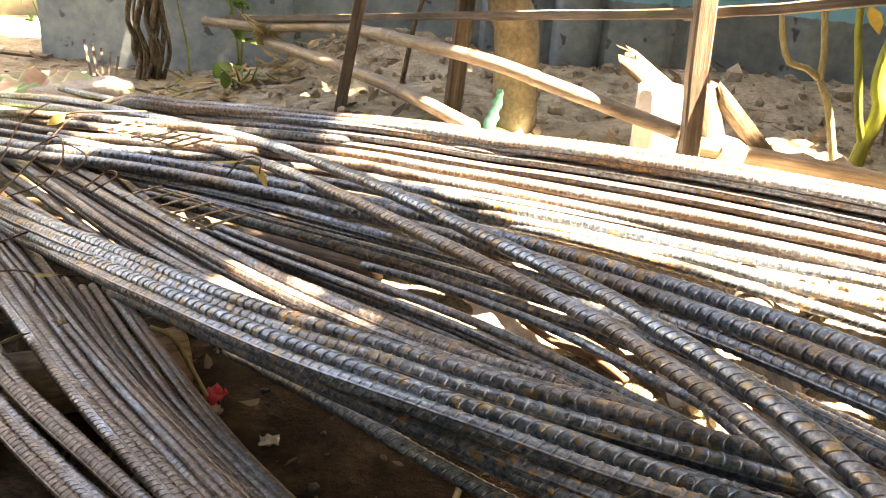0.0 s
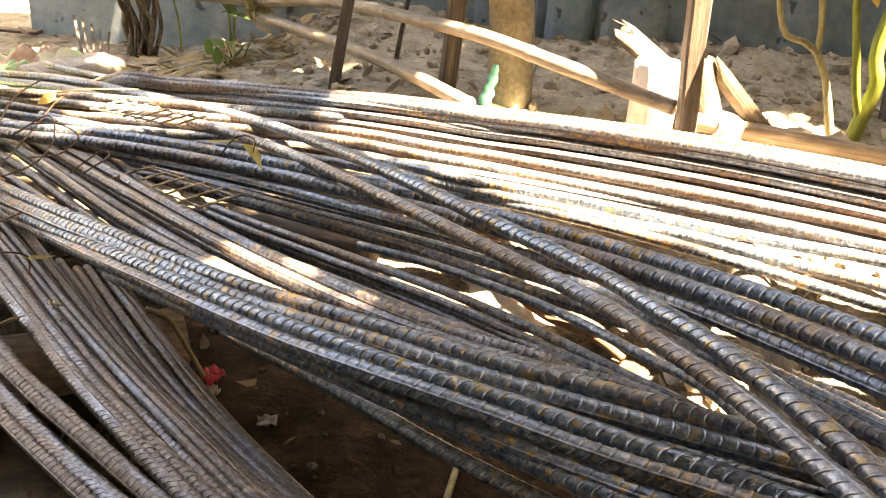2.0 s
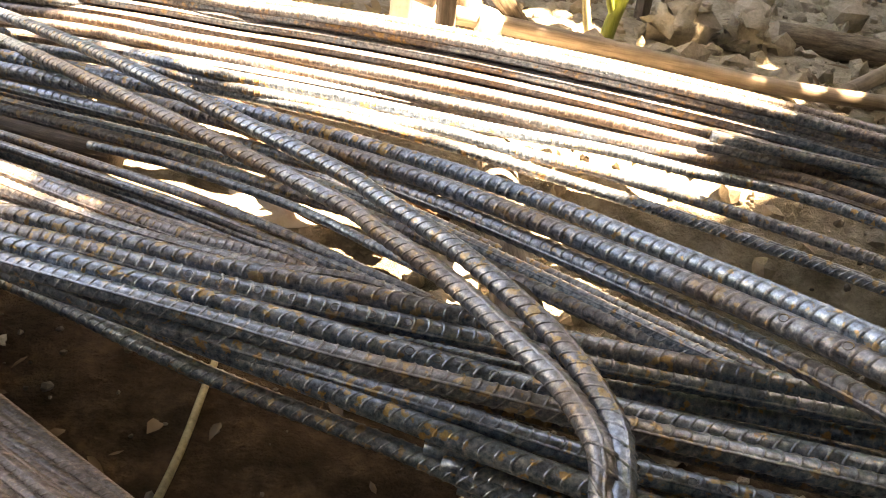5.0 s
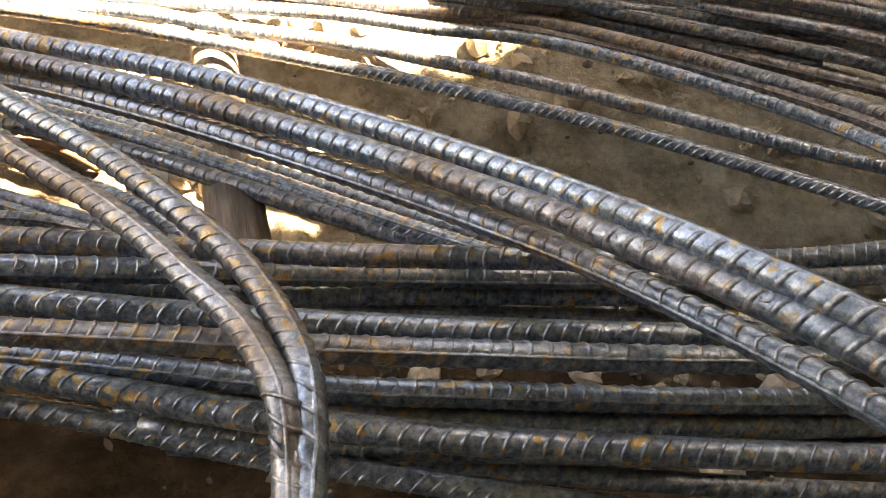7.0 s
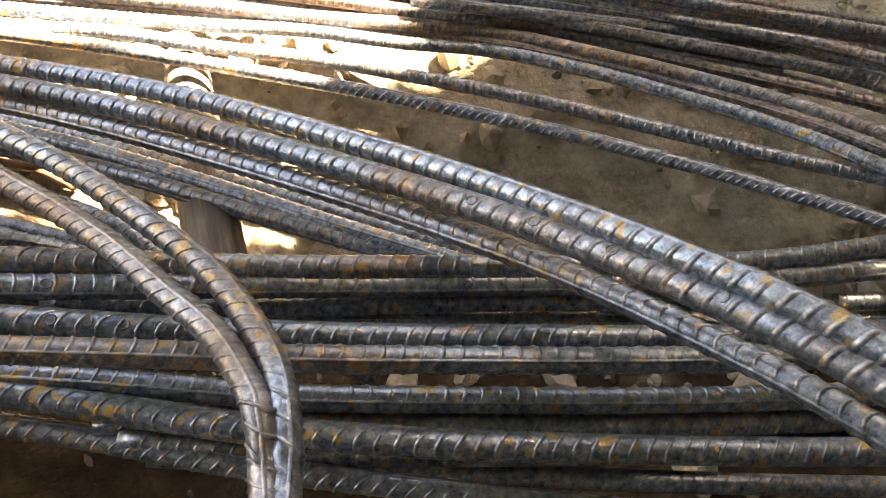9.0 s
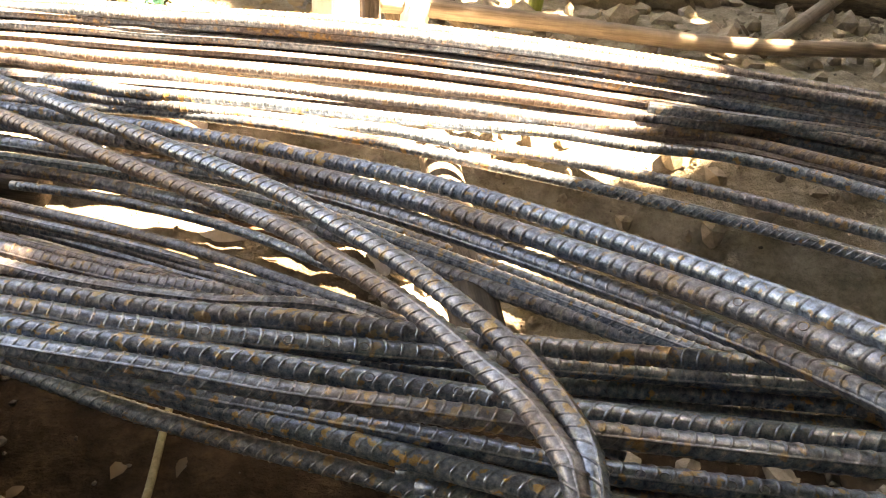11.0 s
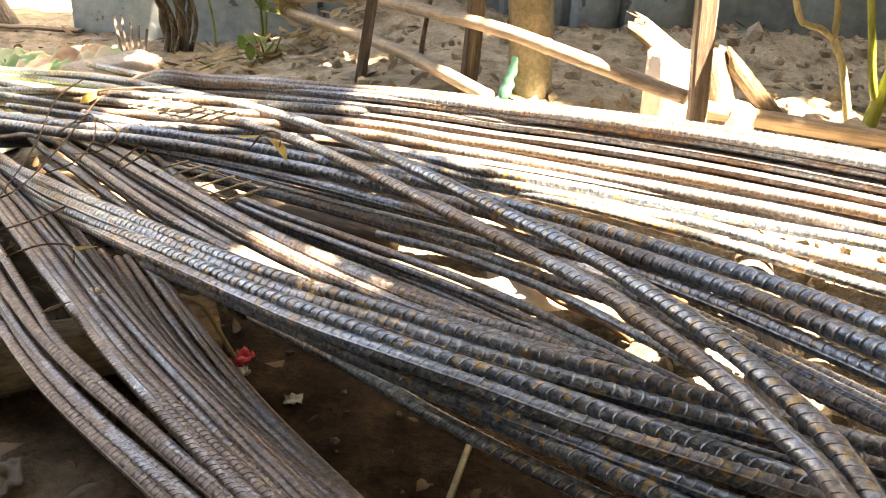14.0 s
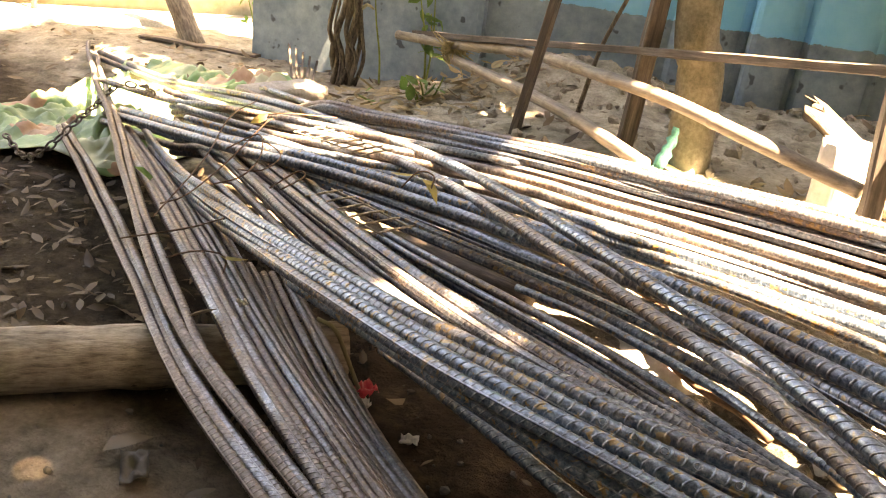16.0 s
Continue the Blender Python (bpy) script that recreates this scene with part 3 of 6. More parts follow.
BARS["Ch"] = (0.0121, [(0.353, 1.039, 0.389), (0.544, 0.949, 0.400), (0.737, 0.880, 0.410), (0.932, 0.817, 0.412), (1.127, 0.753, 0.411), (1.322, 0.687, 0.410), (1.516, 0.625, 0.410)])
BARS["Ci"] = (0.0121, [(0.409, 1.014, 0.371), (0.592, 0.938, 0.379), (0.776, 0.868, 0.381), (0.962, 0.800, 0.380), (1.149, 0.734, 0.380), (1.338, 0.673, 0.380), (1.527, 0.616, 0.380)])
BARS["Cj"] = (0.0121, [(0.380, 0.844, 0.360), (0.572, 0.773, 0.369), (0.760, 0.695, 0.370), (0.947, 0.614, 0.370), (1.137, 0.540, 0.370), (1.328, 0.468, 0.370)])
BARS["Ck"] = (0.0121, [(0.428, 0.812, 0.320), (0.599, 0.732, 0.320), (0.771, 0.650, 0.320), (0.942, 0.568, 0.320), (1.116, 0.490, 0.320), (1.292, 0.414, 0.320)])
BARS["D1"] = (0.0128, [(-2.468, 2.859, 0.120), (-2.326, 2.725, 0.123), (-2.184, 2.593, 0.127), (-2.042, 2.460, 0.131), (-1.902, 2.326, 0.135), (-1.762, 2.190, 0.140), (-1.621, 2.056, 0.145), (-1.483, 1.920, 0.151), (-1.345, 1.784, 0.158), (-1.206, 1.649, 0.166), (-1.071, 1.509, 0.175), (-0.934, 1.370, 0.184), (-0.792, 1.236, 0.192), (-0.642, 1.113, 0.198), (-0.487, 0.996, 0.200)])
BARS["D2"] = (0.0128, [(-2.442, 2.881, 0.120), (-2.301, 2.746, 0.123), (-2.159, 2.613, 0.127), (-2.017, 2.479, 0.131), (-1.877, 2.344, 0.136), (-1.739, 2.207, 0.141), (-1.599, 2.073, 0.146), (-1.462, 1.935, 0.152), (-1.325, 1.797, 0.159), (-1.188, 1.659, 0.166), (-1.052, 1.517, 0.175), (-0.914, 1.376, 0.184), (-0.772, 1.245, 0.192), (-0.624, 1.122, 0.198), (-0.465, 1.006, 0.200)])
BARS["D3"] = (0.0128, [(-3.756, 4.682, 0.103), (-3.634, 4.525, 0.125), (-3.511, 4.369, 0.145), (-3.387, 4.213, 0.165), (-3.262, 4.060, 0.183), (-3.135, 3.907, 0.200), (-3.006, 3.756, 0.215), (-2.877, 3.606, 0.230), (-2.746, 3.457, 0.243), (-2.622, 3.301, 0.249), (-2.491, 3.152, 0.258), (-2.358, 3.005, 0.267), (-2.223, 2.859, 0.274), (-2.090, 2.711, 0.278), (-1.961, 2.559, 0.276), (-1.829, 2.409, 0.273), (-1.702, 2.256, 0.268), (-1.568, 2.107, 0.263), (-1.436, 1.960, 0.257), (-1.305, 1.810, 0.248), (-1.171, 1.664, 0.240), (-1.031, 1.521, 0.231), (-0.886, 1.385, 0.223), (-0.733, 1.257, 0.220), (-0.573, 1.135, 0.220), (-0.410, 1.017, 0.211)])
BARS["D4"] = (0.0128, [(-3.306, 4.204, 0.123), (-3.197, 4.062, 0.143), (-3.085, 3.921, 0.162), (-2.973, 3.781, 0.180), (-2.858, 3.644, 0.197), (-2.743, 3.506, 0.212), (-2.626, 3.371, 0.227), (-2.509, 3.235, 0.240), (-2.397, 3.095, 0.246), (-2.280, 2.959, 0.255), (-2.160, 2.825, 0.263), (-2.039, 2.691, 0.269), (-1.922, 2.555, 0.271), (-1.804, 2.419, 0.271), (-1.689, 2.281, 0.267), (-1.571, 2.143, 0.263), (-1.452, 2.008, 0.258), (-1.353, 1.898, 0.251), (-1.249, 1.791, 0.244), (-1.130, 1.668, 0.236), (-0.988, 1.520, 0.229), (-0.823, 1.351, 0.222), (-0.685, 1.240, 0.220), (-0.536, 1.121, 0.220), (-0.387, 1.012, 0.211)])
BARS["D5"] = (0.0128, [(-2.399, 3.048, 0.239), (-2.256, 2.900, 0.240), (-2.112, 2.754, 0.241), (-1.968, 2.610, 0.241), (-1.824, 2.464, 0.241), (-1.682, 2.319, 0.241), (-1.534, 2.171, 0.241), (-1.382, 2.014, 0.241), (-1.242, 1.871, 0.240), (-1.105, 1.731, 0.240), (-0.974, 1.598, 0.237), (-0.840, 1.464, 0.233), (-0.691, 1.313, 0.231), (-0.542, 1.174, 0.230), (-0.393, 1.046, 0.222)])
BARS["D6"] = (0.0128, [(-2.208, 2.856, 0.239), (-2.064, 2.717, 0.240), (-1.921, 2.577, 0.241), (-1.779, 2.438, 0.241), (-1.634, 2.291, 0.241), (-1.484, 2.138, 0.241), (-1.336, 1.987, 0.241), (-1.207, 1.856, 0.240), (-1.074, 1.720, 0.240), (-0.944, 1.588, 0.237), (-0.804, 1.445, 0.234), (-0.660, 1.297, 0.231), (-0.515, 1.166, 0.230), (-0.359, 1.030, 0.222)])
BARS["D7"] = (0.0128, [(-2.121, 2.797, 0.219), (-1.983, 2.662, 0.223), (-1.845, 2.528, 0.227), (-1.706, 2.394, 0.229), (-1.570, 2.257, 0.232), (-1.434, 2.121, 0.234), (-1.299, 1.984, 0.235), (-1.165, 1.844, 0.237), (-1.031, 1.706, 0.239), (-0.898, 1.565, 0.237), (-0.764, 1.426, 0.234), (-0.628, 1.292, 0.231), (-0.487, 1.162, 0.230), (-0.337, 1.036, 0.223)])
BARS["D8"] = (0.0116, [(-1.849, 2.584, 0.210), (-1.705, 2.449, 0.215), (-1.561, 2.314, 0.219), (-1.421, 2.176, 0.223), (-1.282, 2.038, 0.226), (-1.145, 1.896, 0.228), (-1.008, 1.755, 0.226), (-0.872, 1.612, 0.223), (-0.733, 1.471, 0.221), (-0.593, 1.332, 0.220), (-0.451, 1.196, 0.218), (-0.306, 1.064, 0.210)])
BARS["D9"] = (0.0116, [(-1.816, 2.592, 0.210), (-1.675, 2.456, 0.215), (-1.534, 2.321, 0.219), (-1.395, 2.183, 0.223), (-1.256, 2.044, 0.226), (-1.120, 1.902, 0.228), (-0.984, 1.759, 0.227), (-0.850, 1.616, 0.223), (-0.714, 1.474, 0.221), (-0.576, 1.336, 0.220), (-0.434, 1.203, 0.219), (-0.288, 1.072, 0.211)])
BARS["D10"] = (0.0104, [(-1.131, 1.986, 0.200), (-0.995, 1.836, 0.197), (-0.858, 1.686, 0.194), (-0.720, 1.537, 0.191), (-0.579, 1.391, 0.190), (-0.436, 1.248, 0.189), (-0.284, 1.113, 0.181)])
BARS["D11"] = (0.0104, [(-0.914, 1.810, 0.200), (-0.795, 1.664, 0.196), (-0.672, 1.519, 0.192), (-0.545, 1.379, 0.191), (-0.411, 1.246, 0.190), (-0.270, 1.119, 0.181)])
BARS["D12"] = (0.0104, [(-0.894, 1.822, 0.200), (-0.774, 1.676, 0.196), (-0.652, 1.531, 0.193), (-0.527, 1.388, 0.191), (-0.397, 1.252, 0.190), (-0.255, 1.126, 0.182)])
BARS["D13"] = (0.0104, [(-0.859, 1.822, 0.200), (-0.739, 1.680, 0.196), (-0.620, 1.537, 0.193), (-0.500, 1.396, 0.191), (-0.375, 1.259, 0.190), (-0.240, 1.132, 0.182)])
BARS["D14"] = (0.0104, [(-0.823, 1.801, 0.200), (-0.707, 1.664, 0.196), (-0.592, 1.526, 0.193), (-0.476, 1.388, 0.191), (-0.357, 1.253, 0.190), (-0.228, 1.129, 0.182)])
BARS["M1"] = (0.0135, [(-1.809, 2.731, 0.226), (-1.632, 2.650, 0.265), (-1.465, 2.553, 0.297), (-1.320, 2.423, 0.312), (-1.178, 2.291, 0.327), (-1.040, 2.155, 0.340), (-0.903, 2.018, 0.354), (-0.765, 1.883, 0.368), (-0.624, 1.748, 0.381), (-0.481, 1.615, 0.393), (-0.333, 1.488, 0.403), (-0.179, 1.370, 0.411), (-0.018, 1.263, 0.419), (0.163, 1.185, 0.420), (0.350, 1.130, 0.420)])
BARS["M2"] = (0.0135, [(-1.719, 2.712, 0.237), (-1.545, 2.639, 0.286), (-1.390, 2.529, 0.314), (-1.246, 2.400, 0.330), (-1.108, 2.268, 0.341), (-0.968, 2.136, 0.351), (-0.832, 2.004, 0.362), (-0.695, 1.873, 0.371), (-0.554, 1.744, 0.380), (-0.408, 1.617, 0.389), (-0.259, 1.498, 0.397), (-0.108, 1.382, 0.405), (0.050, 1.276, 0.413), (0.218, 1.184, 0.420)])
BARS["M3"] = (0.0135, [(-1.794, 2.679, 0.205), (-1.617, 2.595, 0.248), (-1.452, 2.492, 0.283), (-1.313, 2.351, 0.300), (-1.176, 2.209, 0.314), (-1.039, 2.068, 0.326), (-0.903, 1.926, 0.338), (-0.764, 1.788, 0.349), (-0.615, 1.659, 0.358), (-0.460, 1.536, 0.367), (-0.298, 1.423, 0.379), (-0.130, 1.321, 0.387), (0.050, 1.236, 0.391)])
BARS["M4"] = (0.0119, [(-1.513, 2.504, 0.251), (-1.379, 2.369, 0.263), (-1.241, 2.237, 0.276), (-1.107, 2.100, 0.286), (-0.972, 1.964, 0.296), (-0.836, 1.830, 0.306), (-0.693, 1.702, 0.316), (-0.546, 1.580, 0.325), (-0.393, 1.464, 0.337), (-0.233, 1.365, 0.350)])
BARS["M5"] = (0.0124, [(-1.004, 2.235, 0.310), (-0.870, 2.082, 0.324), (-0.733, 1.934, 0.337), (-0.590, 1.791, 0.350), (-0.439, 1.658, 0.362), (-0.281, 1.536, 0.374), (-0.121, 1.414, 0.385), (0.043, 1.295, 0.394), (0.222, 1.204, 0.401)])
BARS["M6"] = (0.0119, [(-0.918, 2.192, 0.320), (-0.788, 2.041, 0.331), (-0.653, 1.894, 0.342), (-0.511, 1.755, 0.353), (-0.357, 1.628, 0.364), (-0.194, 1.512, 0.374), (-0.031, 1.397, 0.382), (0.130, 1.281, 0.390)])
BARS["M7"] = (0.0113, [(-0.957, 1.931, 0.270), (-0.828, 1.818, 0.282), (-0.698, 1.706, 0.294), (-0.566, 1.597, 0.305), (-0.430, 1.492, 0.318), (-0.285, 1.402, 0.330)])
BARS["N1"] = (0.0092, [(-0.603, 1.907, 0.360), (-0.449, 1.791, 0.371), (-0.291, 1.682, 0.382), (-0.134, 1.570, 0.393), (0.023, 1.458, 0.402), (0.176, 1.339, 0.407), (0.320, 1.212, 0.408), (0.467, 1.088, 0.400)])
BARS["N2"] = (0.0092, [(-0.633, 1.906, 0.350), (-0.470, 1.779, 0.360), (-0.300, 1.660, 0.371), (-0.132, 1.539, 0.383), (0.037, 1.420, 0.392), (0.200, 1.291, 0.397), (0.357, 1.157, 0.400)])
BARS["N3"] = (0.0092, [(-0.570, 1.894, 0.330), (-0.396, 1.765, 0.345), (-0.224, 1.633, 0.360), (-0.054, 1.498, 0.372), (0.112, 1.359, 0.382), (0.274, 1.214, 0.390)])
BARS["N4"] = (0.0092, [(-0.524, 1.835, 0.320), (-0.363, 1.723, 0.334), (-0.205, 1.608, 0.348), (-0.051, 1.487, 0.360), (0.101, 1.363, 0.371), (0.249, 1.235, 0.380)])
BARS["N7"] = (0.0092, [(-0.198, 1.725, 0.370), (-0.040, 1.639, 0.380), (0.105, 1.533, 0.390), (0.240, 1.415, 0.401), (0.352, 1.273, 0.416), (0.467, 1.134, 0.421)])
BARS["U1"] = (0.0133, [(-1.521, 3.181, 0.316), (-1.373, 3.070, 0.368), (-1.229, 2.953, 0.421), (-1.043, 2.894, 0.428), (-0.871, 2.815, 0.449), (-0.704, 2.727, 0.471), (-0.535, 2.644, 0.490), (-0.368, 2.556, 0.509), (-0.215, 2.444, 0.536), (-0.051, 2.351, 0.554), (0.128, 2.283, 0.559), (0.292, 2.189, 0.579), (0.461, 2.103, 0.592), (0.632, 2.017, 0.601), (0.796, 1.920, 0.610), (0.960, 1.822, 0.616), (1.121, 1.720, 0.620), (1.283, 1.622, 0.621), (1.443, 1.520, 0.620)])
BARS["U1b"] = (0.0133, [(-1.524, 3.187, 0.297), (-1.378, 3.070, 0.351), (-1.237, 2.947, 0.408), (-1.054, 2.887, 0.416), (-0.883, 2.807, 0.437), (-0.715, 2.721, 0.459), (-0.546, 2.637, 0.478), (-0.378, 2.550, 0.498), (-0.224, 2.436, 0.524), (-0.060, 2.341, 0.542), (0.116, 2.270, 0.548), (0.280, 2.171, 0.569), (0.448, 2.081, 0.581), (0.616, 1.993, 0.591), (0.778, 1.897, 0.599), (0.940, 1.800, 0.606), (1.101, 1.700, 0.610), (1.265, 1.600, 0.611), (1.428, 1.498, 0.610)])
BARS["U1c"] = (0.0133, [(-1.252, 3.031, 0.370), (-1.086, 2.934, 0.395), (-0.920, 2.838, 0.418), (-0.751, 2.745, 0.441), (-0.584, 2.650, 0.463), (-0.413, 2.559, 0.483), (-0.254, 2.448, 0.507), (-0.085, 2.354, 0.523), (0.098, 2.285, 0.527), (0.264, 2.187, 0.547), (0.435, 2.097, 0.560), (0.607, 2.005, 0.570), (0.774, 1.906, 0.579), (0.939, 1.806, 0.585), (1.103, 1.701, 0.590), (1.271, 1.601, 0.591), (1.437, 1.498, 0.590)])
BARS["U1d"] = (0.0133, [(-1.273, 3.073, 0.349), (-1.119, 2.973, 0.372), (-0.964, 2.873, 0.393), (-0.806, 2.777, 0.414), (-0.645, 2.686, 0.436), (-0.480, 2.599, 0.455), (-0.318, 2.510, 0.474), (-0.167, 2.404, 0.496), (-0.004, 2.318, 0.510), (0.171, 2.250, 0.514), (0.332, 2.158, 0.532), (0.495, 2.071, 0.543), (0.659, 1.987, 0.549), (0.816, 1.890, 0.557), (0.972, 1.792, 0.564), (1.126, 1.690, 0.570), (1.284, 1.593, 0.571), (1.440, 1.492, 0.571)])
BARS["U2"] = (0.0133, [(-2.035, 3.043, 0.281), (-1.858, 2.974, 0.307), (-1.682, 2.903, 0.333), (-1.504, 2.839, 0.354), (-1.323, 2.782, 0.373), (-1.142, 2.727, 0.389), (-0.956, 2.676, 0.404), (-0.770, 2.622, 0.418), (-0.584, 2.573, 0.432), (-0.400, 2.518, 0.445), (-0.221, 2.450, 0.459), (-0.046, 2.374, 0.473), (0.123, 2.281, 0.490), (0.295, 2.190, 0.505), (0.467, 2.112, 0.511), (0.622, 1.999, 0.522), (0.786, 1.898, 0.528), (0.946, 1.790, 0.532), (1.106, 1.680, 0.535), (1.265, 1.569, 0.538), (1.423, 1.455, 0.539)])
BARS["U3"] = (0.0133, [(-1.602, 2.880, 0.321), (-1.434, 2.802, 0.340), (-1.268, 2.719, 0.359), (-1.097, 2.650, 0.376), (-0.924, 2.589, 0.391), (-0.748, 2.537, 0.404), (-0.573, 2.487, 0.419), (-0.401, 2.426, 0.433), (-0.233, 2.351, 0.446), (-0.079, 2.239, 0.463), (0.094, 2.169, 0.471), (0.259, 2.081, 0.482), (0.424, 2.001, 0.490), (0.589, 1.919, 0.498), (0.751, 1.834, 0.504), (0.913, 1.749, 0.510), (1.070, 1.652, 0.515), (1.225, 1.551, 0.519), (1.400, 1.483, 0.520), (1.569, 1.409, 0.521), (1.726, 1.311, 0.523), (1.862, 1.182, 0.527), (1.980, 1.028, 0.530)])
BARS["U4"] = (0.0133, [(-1.357, 2.690, 0.331), (-1.174, 2.626, 0.352), (-0.994, 2.552, 0.372), (-0.807, 2.500, 0.388), (-0.622, 2.444, 0.404), (-0.439, 2.383, 0.418), (-0.264, 2.300, 0.433), (-0.100, 2.181, 0.452), (0.074, 2.095, 0.463), (0.245, 2.004, 0.472), (0.415, 1.918, 0.480), (0.587, 1.832, 0.487), (0.763, 1.750, 0.492), (0.933, 1.655, 0.497), (1.121, 1.582, 0.500), (1.299, 1.498, 0.502), (1.444, 1.368, 0.505), (1.574, 1.222, 0.510), (1.693, 1.065, 0.514), (1.788, 0.883, 0.520)])
BARS["U5"] = (0.0133, [(-1.187, 2.547, 0.340), (-0.999, 2.498, 0.355), (-0.816, 2.438, 0.371), (-0.632, 2.384, 0.385), (-0.449, 2.331, 0.397), (-0.273, 2.257, 0.412), (-0.122, 2.117, 0.438), (0.036, 1.995, 0.456), (0.213, 1.933, 0.458), (0.387, 1.857, 0.463), (0.561, 1.779, 0.467), (0.736, 1.704, 0.471), (0.920, 1.644, 0.473), (1.088, 1.545, 0.477), (1.273, 1.466, 0.478), (1.417, 1.336, 0.482), (1.532, 1.183, 0.487), (1.634, 1.016, 0.493), (1.705, 0.813, 0.500)])
BARS["U6"] = (0.0133, [(-0.930, 2.476, 0.339), (-0.759, 2.405, 0.358), (-0.587, 2.335, 0.374), (-0.421, 2.256, 0.390), (-0.257, 2.174, 0.404), (-0.098, 2.077, 0.420), (0.062, 1.978, 0.434), (0.233, 1.898, 0.438), (0.402, 1.816, 0.444), (0.573, 1.746, 0.448), (0.730, 1.644, 0.451), (0.892, 1.554, 0.455), (1.045, 1.443, 0.458), (1.193, 1.330, 0.459), (1.330, 1.205, 0.462), (1.464, 1.073, 0.465), (1.600, 0.942, 0.468), (1.742, 0.821, 0.470)])
BARS["U7"] = (0.0133, [(-0.624, 2.352, 0.339), (-0.459, 2.265, 0.358), (-0.295, 2.176, 0.376), (-0.131, 2.083, 0.395), (0.034, 1.996, 0.412), (0.198, 1.908, 0.425), (0.362, 1.819, 0.432), (0.519, 1.718, 0.438), (0.673, 1.612, 0.442), (0.818, 1.508, 0.445), (0.965, 1.396, 0.448), (1.109, 1.280, 0.450), (1.248, 1.155, 0.453), (1.381, 1.018, 0.455), (1.506, 0.873, 0.458), (1.623, 0.729, 0.460)])
BARS["U8"] = (0.0133, [(-0.922, 2.601, 0.329), (-0.758, 2.502, 0.354), (-0.592, 2.408, 0.375), (-0.426, 2.311, 0.399), (-0.257, 2.220, 0.418), (-0.089, 2.127, 0.438), (0.088, 2.052, 0.448), (0.267, 1.977, 0.455), (0.446, 1.898, 0.462), (0.624, 1.820, 0.468), (0.803, 1.742, 0.472), (0.983, 1.666, 0.476), (1.155, 1.580, 0.480), (1.314, 1.476, 0.483), (1.460, 1.350, 0.486), (1.585, 1.202, 0.490), (1.692, 1.041, 0.495), (1.772, 0.859, 0.500)])
BARS["U9"] = (0.0133, [(0.149, 2.386, 0.440), (0.335, 2.310, 0.448), (0.495, 2.188, 0.463), (0.650, 2.059, 0.475), (0.827, 1.967, 0.479), (0.992, 1.855, 0.484), (1.153, 1.739, 0.489), (1.305, 1.609, 0.494), (1.452, 1.472, 0.500)])
BARS["U10"] = (0.0133, [(-0.197, 2.400, 0.403), (-0.014, 2.315, 0.419), (0.167, 2.227, 0.436), (0.345, 2.136, 0.445), (0.522, 2.042, 0.452), (0.693, 1.942, 0.459), (0.864, 1.839, 0.465), (1.030, 1.729, 0.472), (1.194, 1.615, 0.478), (1.382, 1.534, 0.480), (1.566, 1.449, 0.481), (1.727, 1.329, 0.484), (1.865, 1.180, 0.487), (1.983, 1.007, 0.490)])
BARS["U11"] = (0.0127, [(1.653, 1.558, 0.470), (1.756, 1.473, 0.469), (1.858, 1.387, 0.469), (1.961, 1.302, 0.472), (2.064, 1.217, 0.475), (2.167, 1.133, 0.480)])
BARS["U12"] = (0.0133, [(1.669, 1.332, 0.570), (1.734, 1.280, 0.574), (1.797, 1.226, 0.577), (1.857, 1.169, 0.580), (1.914, 1.109, 0.580), (1.968, 1.045, 0.580)])
BARS["U13"] = (0.0133, [(1.624, 1.361, 0.550), (1.716, 1.320, 0.550), (1.801, 1.270, 0.550), (1.876, 1.208, 0.550), (1.942, 1.135, 0.550), (2.001, 1.053, 0.550)])
BARS["M8"] = (0.0130, [(-1.350, 2.419, 0.290), (-1.213, 2.283, 0.300), (-1.075, 2.150, 0.311), (-0.938, 2.014, 0.322), (-0.800, 1.880, 0.333), (-0.661, 1.749, 0.344), (-0.519, 1.619, 0.356), (-0.372, 1.495, 0.367), (-0.214, 1.387, 0.378), (-0.046, 1.289, 0.386), (0.127, 1.209, 0.391)])
BARS["D15"] = (0.0116, [(-2.036, 2.752, 0.220), (-1.892, 2.613, 0.224), (-1.748, 2.473, 0.227), (-1.604, 2.333, 0.229), (-1.461, 2.192, 0.230), (-1.318, 2.052, 0.231), (-1.179, 1.907, 0.230), (-1.038, 1.763, 0.230), (-0.901, 1.614, 0.227), (-0.764, 1.468, 0.224), (-0.623, 1.325, 0.221), (-0.476, 1.188, 0.220), (-0.326, 1.055, 0.212)])
BARS["D16"] = (0.0110, [(-1.430, 2.276, 0.220), (-1.288, 2.125, 0.221), (-1.146, 1.975, 0.221), (-1.007, 1.823, 0.220), (-0.868, 1.670, 0.218), (-0.728, 1.519, 0.214), (-0.585, 1.369, 0.211), (-0.437, 1.223, 0.210), (-0.285, 1.085, 0.203)])
BARS["D17"] = (0.0110, [(-0.974, 1.841, 0.200), (-0.839, 1.691, 0.196), (-0.707, 1.539, 0.192), (-0.572, 1.389, 0.190), (-0.429, 1.247, 0.190), (-0.277, 1.116, 0.181)])
